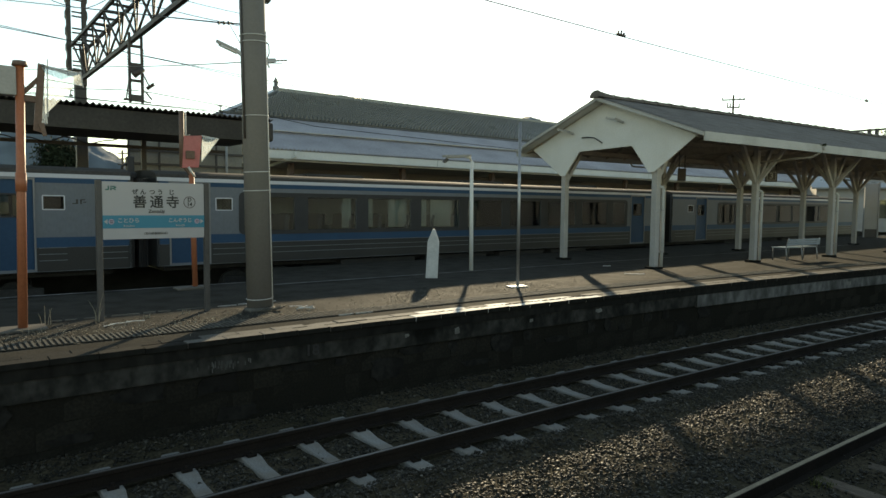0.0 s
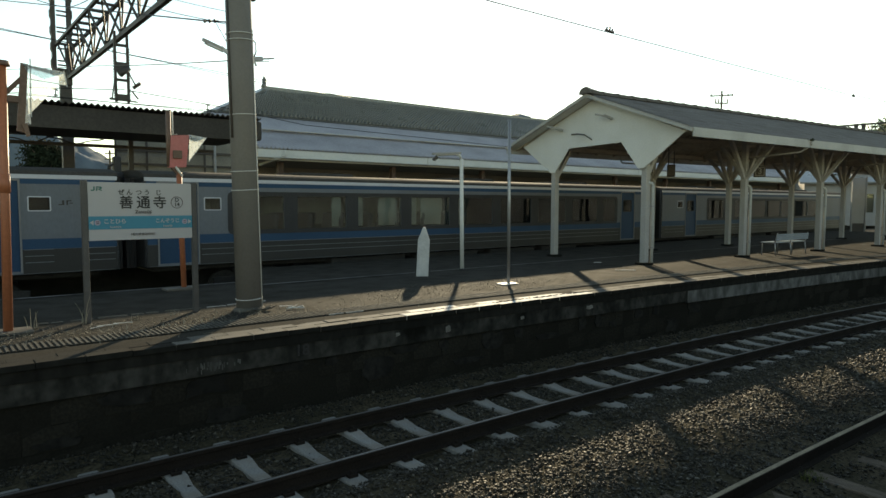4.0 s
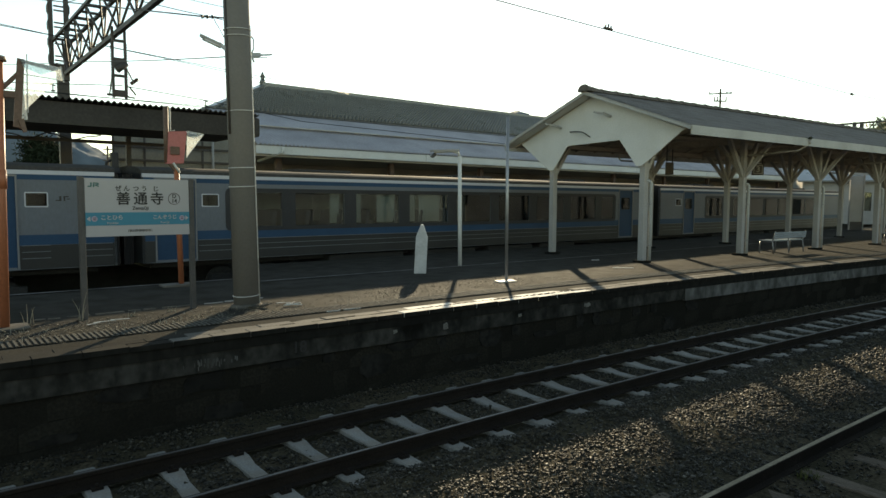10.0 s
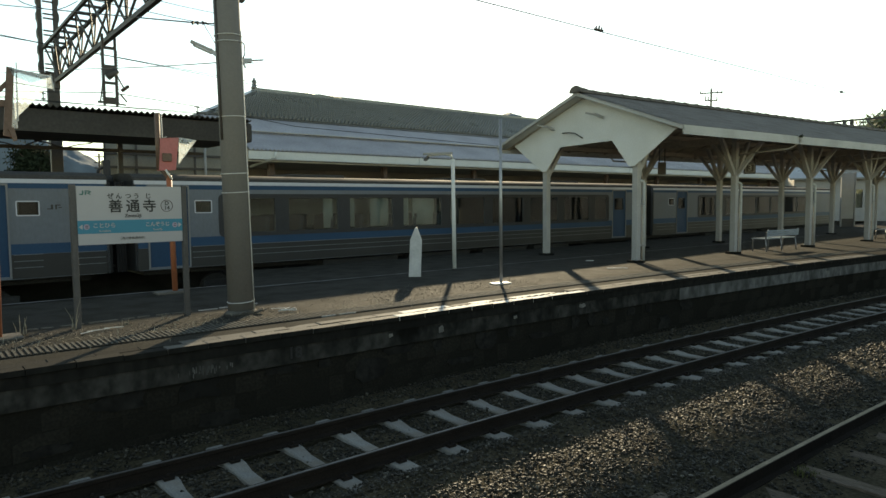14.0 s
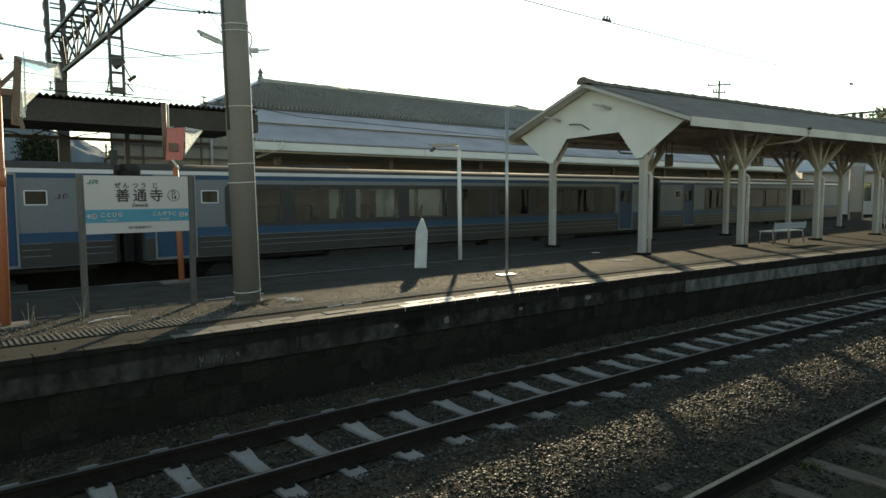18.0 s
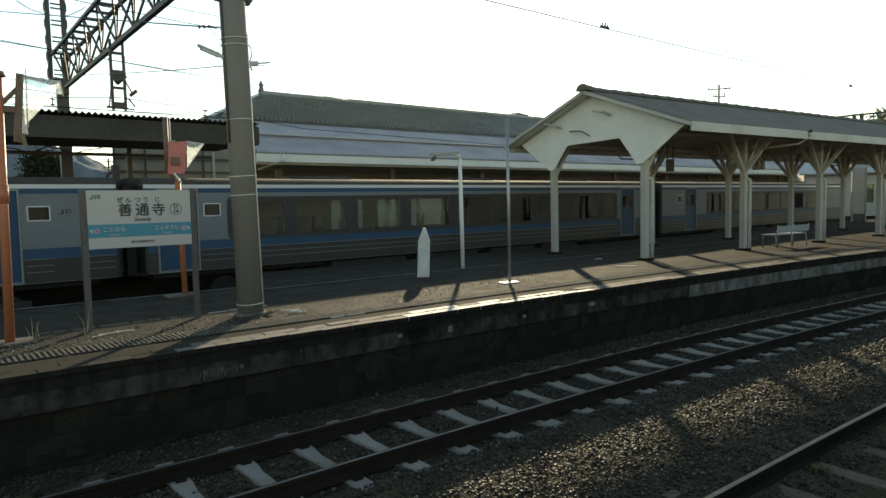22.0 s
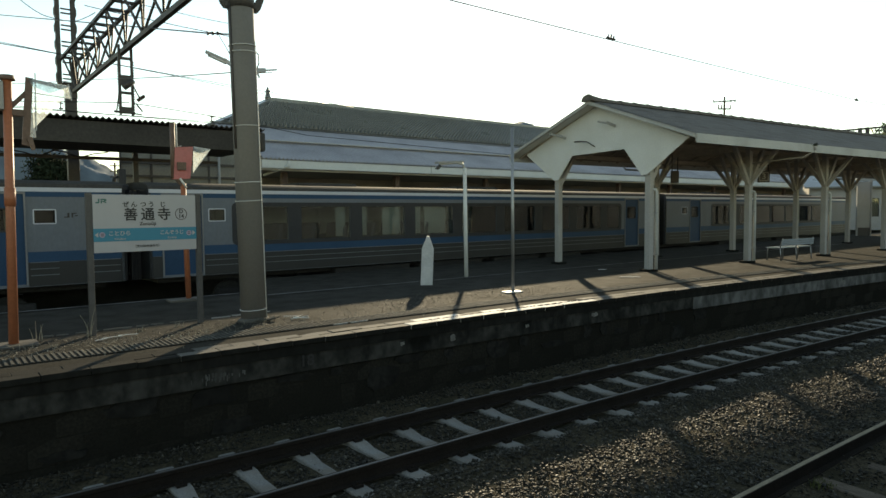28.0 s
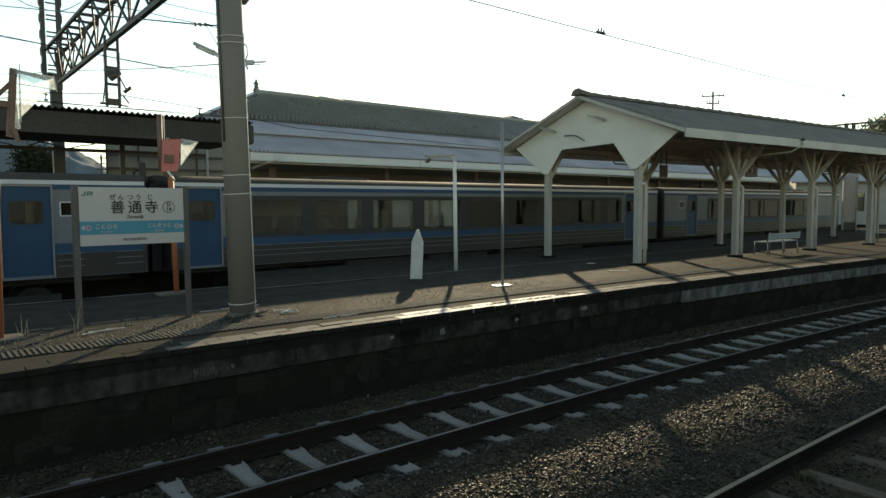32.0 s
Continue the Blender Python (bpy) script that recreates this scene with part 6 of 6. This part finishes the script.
for i in range(30):
    x, z = rng.gauss(0, 0.14), rng.gauss(0, 0.02)
    w = rng.uniform(0.003, 0.009)
    box(lime, 2.75 + x - w, 2.75 + x + w, 7.7575 - 0.00015 * i, 7.7595, 0.6 + z - rng.uniform(0.01, 0.05), 0.6 + z + rng.uniform(0.01, 0.05))
tagged(part("lime_streaks", lime, NEWCONC), "whitish lime smears on the platform wall", "marking", kind="stuff")


def blotch(x, z, w, h, seed, off, material, parent, name, label):
    """An irregular thin patch on the platform wall."""
    r = random.Random(seed)
    bm = B()
    y = EDGE + bend(x) - off
    n = 14
    pts = []
    for i in range(n):
        a = 2 * math.pi * i / n
        k = r.uniform(0.65, 1.1)
        pts.append((x + w * k * math.copysign(abs(math.cos(a)) ** 0.6, math.cos(a)), y, z + h * k * math.copysign(abs(math.sin(a)) ** 0.6, math.sin(a))))
    slab(bm, pts, (0, 0.02, 0))
    bmesh.ops.rotate(bm, verts=bm.verts, cent=(x, y, z), matrix=Matrix.Rotation(heading(x), 3, "Z"))
    return part(name, bm, material, parent, label)


for i, (x, z, w, h) in enumerate(((6.33, 0.63, 0.05, 0.06), (19.2, 0.6, 0.12, 0.06), (5.4, 0.66, 0.04, 0.03), (7.9, 0.64, 0.05, 0.03), (9.6, 0.66, 0.09, 0.04))):
    blotch(x, z, w, h, 60 + i, 0.0045 if x < 12.65 else 0.0145, LIME, PLAT_WALL, "lime_patch", "pale lime patch")
pr = random.Random(77)
for i in range(26):
    x = -2.5 + i * 0.62 + pr.uniform(-0.2, 0.2)
    tall = pr.uniform(0.05, 0.16)
    z = 0.47 - tall * pr.uniform(0.4, 0.9) if i % 3 else pr.uniform(-0.05, 0.3)
    blotch(x, z, pr.uniform(0.1, 0.34), tall, 100 + i, -0.034, RENDERC, FOOT_WALL, "render_patch", "remnant of cement render on the blocks")
mark = lettering("wall_mark", "18", 0.21, INK, None, pose(3.9, 7.75, 0.63, 90, 0, 0), deep=0.003)
tagged(mark, "black painted numerals on the platform wall", "marking")

# ---- pieces: coping, blocks, tactile tiles, sleepers ----
COP = 0.46


def coping_mesh(i, material):
    r = random.Random(i)
    bm = B()
    e = [r.uniform(-0.006, 0.006) for _ in range(4)]
    slab(bm, [(0.003, 0.002 + e[0], 0), (COP - 0.003, 0.002 + e[1], 0), (COP - 0.003, 0.192, 0), (0.003, 0.192, 0)], (0, 0, 0.065 + e[2] * 0.5))
    bmesh.ops.bevel(bm, geom=[g for g in bm.edges if g.calc_length() > 0.1], offset=0.004, segments=1, affect="EDGES")
    bmesh.ops.recalc_face_normals(bm, faces=bm.faces)
    # Faces turned from the sun take the beam's near-black: shade put into colour.
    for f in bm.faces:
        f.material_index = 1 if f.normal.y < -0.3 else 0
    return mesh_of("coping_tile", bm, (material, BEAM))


COPS = {m: [coping_mesh(i, m) for i in range(4)] for m in (COPING, COPING_PALE, COPING_DARK)}
coping = thing("platform_coping", "row of worn concrete coping tiles along the platform edge", "coping", kind="structure")
for i in range(-26, 100):
    for row in range(2):
        x = i * COP + row * COP / 2
        # Tiles are far paler from x 5.5 to 9.3, darkest at both ends.
        m = COPING_PALE if 5.5 < x < 9.3 and not (row and rng.random() < 0.2) else (COPING if 2.3 < x < 22 else COPING_DARK)
        a = heading(x + COP / 2)
        y = EDGE - 0.06 + row * 0.2 + bend(x)
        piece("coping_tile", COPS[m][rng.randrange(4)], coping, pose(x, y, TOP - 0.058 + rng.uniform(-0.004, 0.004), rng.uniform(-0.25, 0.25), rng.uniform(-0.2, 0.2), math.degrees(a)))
# the coping far along the platform, joined
bm = B()
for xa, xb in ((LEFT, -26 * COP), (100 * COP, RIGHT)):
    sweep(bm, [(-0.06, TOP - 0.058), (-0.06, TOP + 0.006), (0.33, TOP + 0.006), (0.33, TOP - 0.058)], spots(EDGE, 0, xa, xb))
tagged(part("far_coping", bm, COPING_DARK, coping), "dark coping far along the platform", kind="stuff")


streak = B()
for i in range(44):
    x = 5.9 + i * 0.085 + rng.uniform(-0.015, 0.015)
    y = EDGE + (0.15 if i % 2 else 0.125) + bend(x)
    box(streak, x, x + rng.uniform(0.04, 0.07), y - 0.009, y + 0.008, TOP + 0.004, TOP + 0.0125 + 0.00005 * i)
tagged(part("joint_grit", streak, JOINTF, coping), "black worn joint filler", kind="stuff")


def block_mesh(i, w, h):
    r = random.Random(40 + i)
    bm = B()
    box(bm, 0.001, w - 0.001, -0.022 - r.uniform(0, 0.012), 0.08, 0.001, h - 0.001)
    for v in bm.verts:
        v.co += Vector((r.uniform(-0.006, 0.006), r.uniform(-0.01, 0.01), r.uniform(-0.006, 0.006)))
    bmesh.ops.bevel(bm, geom=bm.edges[:], offset=0.007, segments=1, affect="EDGES")
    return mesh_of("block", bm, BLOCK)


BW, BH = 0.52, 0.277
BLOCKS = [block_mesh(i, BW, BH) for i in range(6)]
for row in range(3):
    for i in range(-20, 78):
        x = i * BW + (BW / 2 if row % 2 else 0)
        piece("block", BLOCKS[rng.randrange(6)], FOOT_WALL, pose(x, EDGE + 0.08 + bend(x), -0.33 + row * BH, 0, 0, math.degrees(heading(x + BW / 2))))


def tactile_mesh():
    bm = B()
    box(bm, -0.046, 0.366, 0.0, 0.3, 0.0, 0.003)
    for f in bm.faces:
        f.material_index = 1
    for k in range(5):
        box(bm, -0.036, 0.356, 0.016 + k * 0.06, 0.042 + k * 0.06, 0.003, 0.012)
    return mesh_of("tactile_tile", bm, (TACTILE, GRAVEL))


tact = thing("tactile_paving", "worn tactile paving strip along the platform edge", "tactile paving", kind="structure")
TM = tactile_mesh()
for i in range(-60, 200):
    x = i * 0.3
    piece("tactile_tile", TM, tact, pose(x + 0.15, EDGE + 0.7 + bend(x), TOP + 0.012, 0, 0, math.degrees(heading(x))) @ pose(0.15, 0.0, 0, 0, 0, 90))

SL, CL = sleeper_mesh(), clip_mesh()
for x in SLEEPER_X:
    at = pose(x, 6.19 + bend(x), -0.155, 0, 0, math.degrees(heading(x)) + rng.uniform(-0.6, 0.6))
    s = piece("sleeper", SL, near_track, at)
    piece("rail_clip", CL, s, pose(0, 0, 0))


def timber_mesh(i):
    r = random.Random(90 + i)
    bm = B()
    box(bm, -0.1, 0.1, -1.05, 1.05, -0.14, 0.0)
    bmesh.ops.subdivide_edges(bm, edges=[e for e in bm.edges if e.calc_length() > 1], cuts=6)
    for v in bm.verts:
        v.co += Vector((r.uniform(-0.008, 0.008), 0, r.uniform(-0.008, 0.004)))
    bmesh.ops.bevel(bm, geom=[e for e in bm.edges if e.calc_length() > 0.25], offset=0.01, segments=1, affect="EDGES")
    return mesh_of("sleeper", bm, TIMBER)


TIMBERS = [timber_mesh(i) for i in range(3)]
for i, x in enumerate(NEXT_X):
    piece("sleeper", TIMBERS[i % 3], next_track, pose(x, 2.33 + bend(x), -0.153 - rng.uniform(0.0, 0.02), 0, 0, math.degrees(heading(x)) + rng.uniform(-1.5, 1.5)))
for i in range(0, 150):
    x = LEFT + i * 0.7
    piece("sleeper", SL, far_track, pose(x, far_y(17.4, x), -0.155))


# ---- loose ballast stones ----
def stones(name, count, x0, x1, y0, y1, size, seed, label, keep, lift, material=STONE):
    g = np.random.default_rng(seed)
    cube = np.array([(i, j, k) for i in (-1, 1) for j in (-1, 1) for k in (-1, 1)]) * 0.8
    tri = np.array([(0, 1, 3), (0, 3, 2), (4, 6, 7), (4, 7, 5), (0, 4, 5), (0, 5, 1), (2, 3, 7), (2, 7, 6), (0, 2, 6), (0, 6, 4), (1, 5, 7), (1, 7, 3)])
    x, y = g.uniform(x0, x1, count), g.uniform(y0, y1, count)
    ok = np.array([keep(a, b, g) for a, b in zip(x, y)])
    x, y = x[ok], y[ok]
    n = len(x)
    yy = y + np.array([bend(a) for a in x])
    z = np.array([lift(a, b, c) for a, b, c in zip(x, y, yy)]) + g.uniform(-0.012, 0.014, n)
    s = size * 0.88 * np.exp(np.clip(g.normal(0, 0.5, n), -1.2, 0.62))
    v = cube[None] * (1 + g.uniform(-0.45, 0.3, (n, 8, 3)))
    v = v * (s[:, None, None] * np.stack([np.ones(n), g.uniform(0.5, 1, n), g.uniform(0.16, 0.42, n)], 1)[:, None])
    q = g.normal(size=(n, 4)) * np.array([1, 0.3, 0.3, 1])
    q /= np.linalg.norm(q, axis=1)[:, None]
    w, a, b, c = q.T
    m = np.stack([1 - 2 * (b * b + c * c), 2 * (a * b - c * w), 2 * (a * c + b * w), 2 * (a * b + c * w), 1 - 2 * (a * a + c * c), 2 * (b * c - a * w), 2 * (a * c - b * w), 2 * (b * c + a * w), 1 - 2 * (a * a + b * b)], 1).reshape(n, 3, 3)
    v = np.einsum("nij,nkj->nki", m, v) + np.stack([x, yy, z], 1)[:, None]
    f = (tri[None] + (np.arange(n) * 8)[:, None, None]).reshape(-1, 3)
    me = bpy.data.meshes.new(name)
    me.vertices.add(n * 8)
    me.vertices.foreach_set("co", v.reshape(-1).astype(np.float32))
    me.loops.add(len(f) * 3)
    me.loops.foreach_set("vertex_index", f.reshape(-1).astype(np.int32))
    me.polygons.add(len(f))
    me.polygons.foreach_set("loop_start", np.arange(0, len(f) * 3, 3, dtype=np.int32))
    me.update(calc_edges=True)
    me.materials.append(material)
    return tagged(new(name, me), label, "ballast", kind="stuff")


def clear_of_sleepers(x, y, g):
    k = (x - 0.6) / 0.676
    if abs(k - round(k)) * 0.676 < (0.17 if y > 6.85 else 0.125) and 5.1 < y < 7.5:
        return g.random() < (0.05 if 5.9 < y < 6.45 else 0.75 if y < 5.36 else 0.0)
    k = (x - 6.98) / 0.84
    if abs(k - round(k)) * 0.84 < 0.1 and y < 3.4:
        return g.random() < (0.04 if y < 3.2 else 0.3)
    if y < 2.8 and g.random() < 0.6:
        return False
    if y > 7.0 and g.random() < 0.15:
        return False
    if noise.noise((x * 0.9, y * 1.4, 8)) < -0.12 and g.random() < 0.4:
        return False
    return min(abs(y - 5.6235), abs(y - 6.7565), abs(y - 2.8965)) > 0.085


def bed_height(x, y, yy):
    h = near_height(y) + 0.026 * noise.noise((x * 1.3, yy * 1.3, 0)) + 0.0156 * noise.noise((x * 5, yy * 5, 3))
    return h + 0.008


stones("ballast_stones", 76000, -0.5, 11.0, 2.3, 7.9, 0.0158, 11, "loose grey-brown crushed stones of the ballast", clear_of_sleepers, bed_height)
stones("ballast_chips", 50000, -0.5, 11.0, 2.3, 7.9, 0.0075, 15, "fine chips between the ballast stones", clear_of_sleepers, bed_height)
stones("ballast_stones", 45000, 11.0, 24.0, 2.6, 7.9, 0.021, 12, "loose grey-brown crushed stones of the ballast", clear_of_sleepers, bed_height)
stones("platform_gravel", 9000, 4.6, 12.5, 8.8, 10.7, 0.006, 13, "fine loose gravel on the platform", lambda x, y, g: ((x - 8.2) / 3.4) ** 2 + ((y - 9.6) / 1.0) ** 2 < 1 - 0.8 * g.random(), lambda x, y, yy: TOP + 0.008, GRIT)
stones("platform_gravel", 7000, -1.2, 4.6, 8.85, 9.85, 0.0065, 14, "fine loose gravel on the platform", lambda x, y, g: noise.noise((x * 1.5, y * 2, 4)) + 0.35 > g.random(), lambda x, y, yy: TOP + 0.008, GRIT)


# ---- what moves: the train draws away at the end ----
def motions():
    for c, x0 in ((mid_car, 4.13), (right_car, 25.43), (left_car, 3.6 - LONG)):
        turn = math.degrees(math.atan(SLOPE))
        walk(c, [(t, pose(x0 + d, far_y(16.0, x0 + d), 0, 0, 0, turn)) for t, d in ((0, 0), (15, 0), (29.7, 0), (30.0, 0.018), (30.25, 0.06), (30.5, 0.13), (31.0, 0.275), (31.5, 0.485), (32.0, 0.755))])


motions()
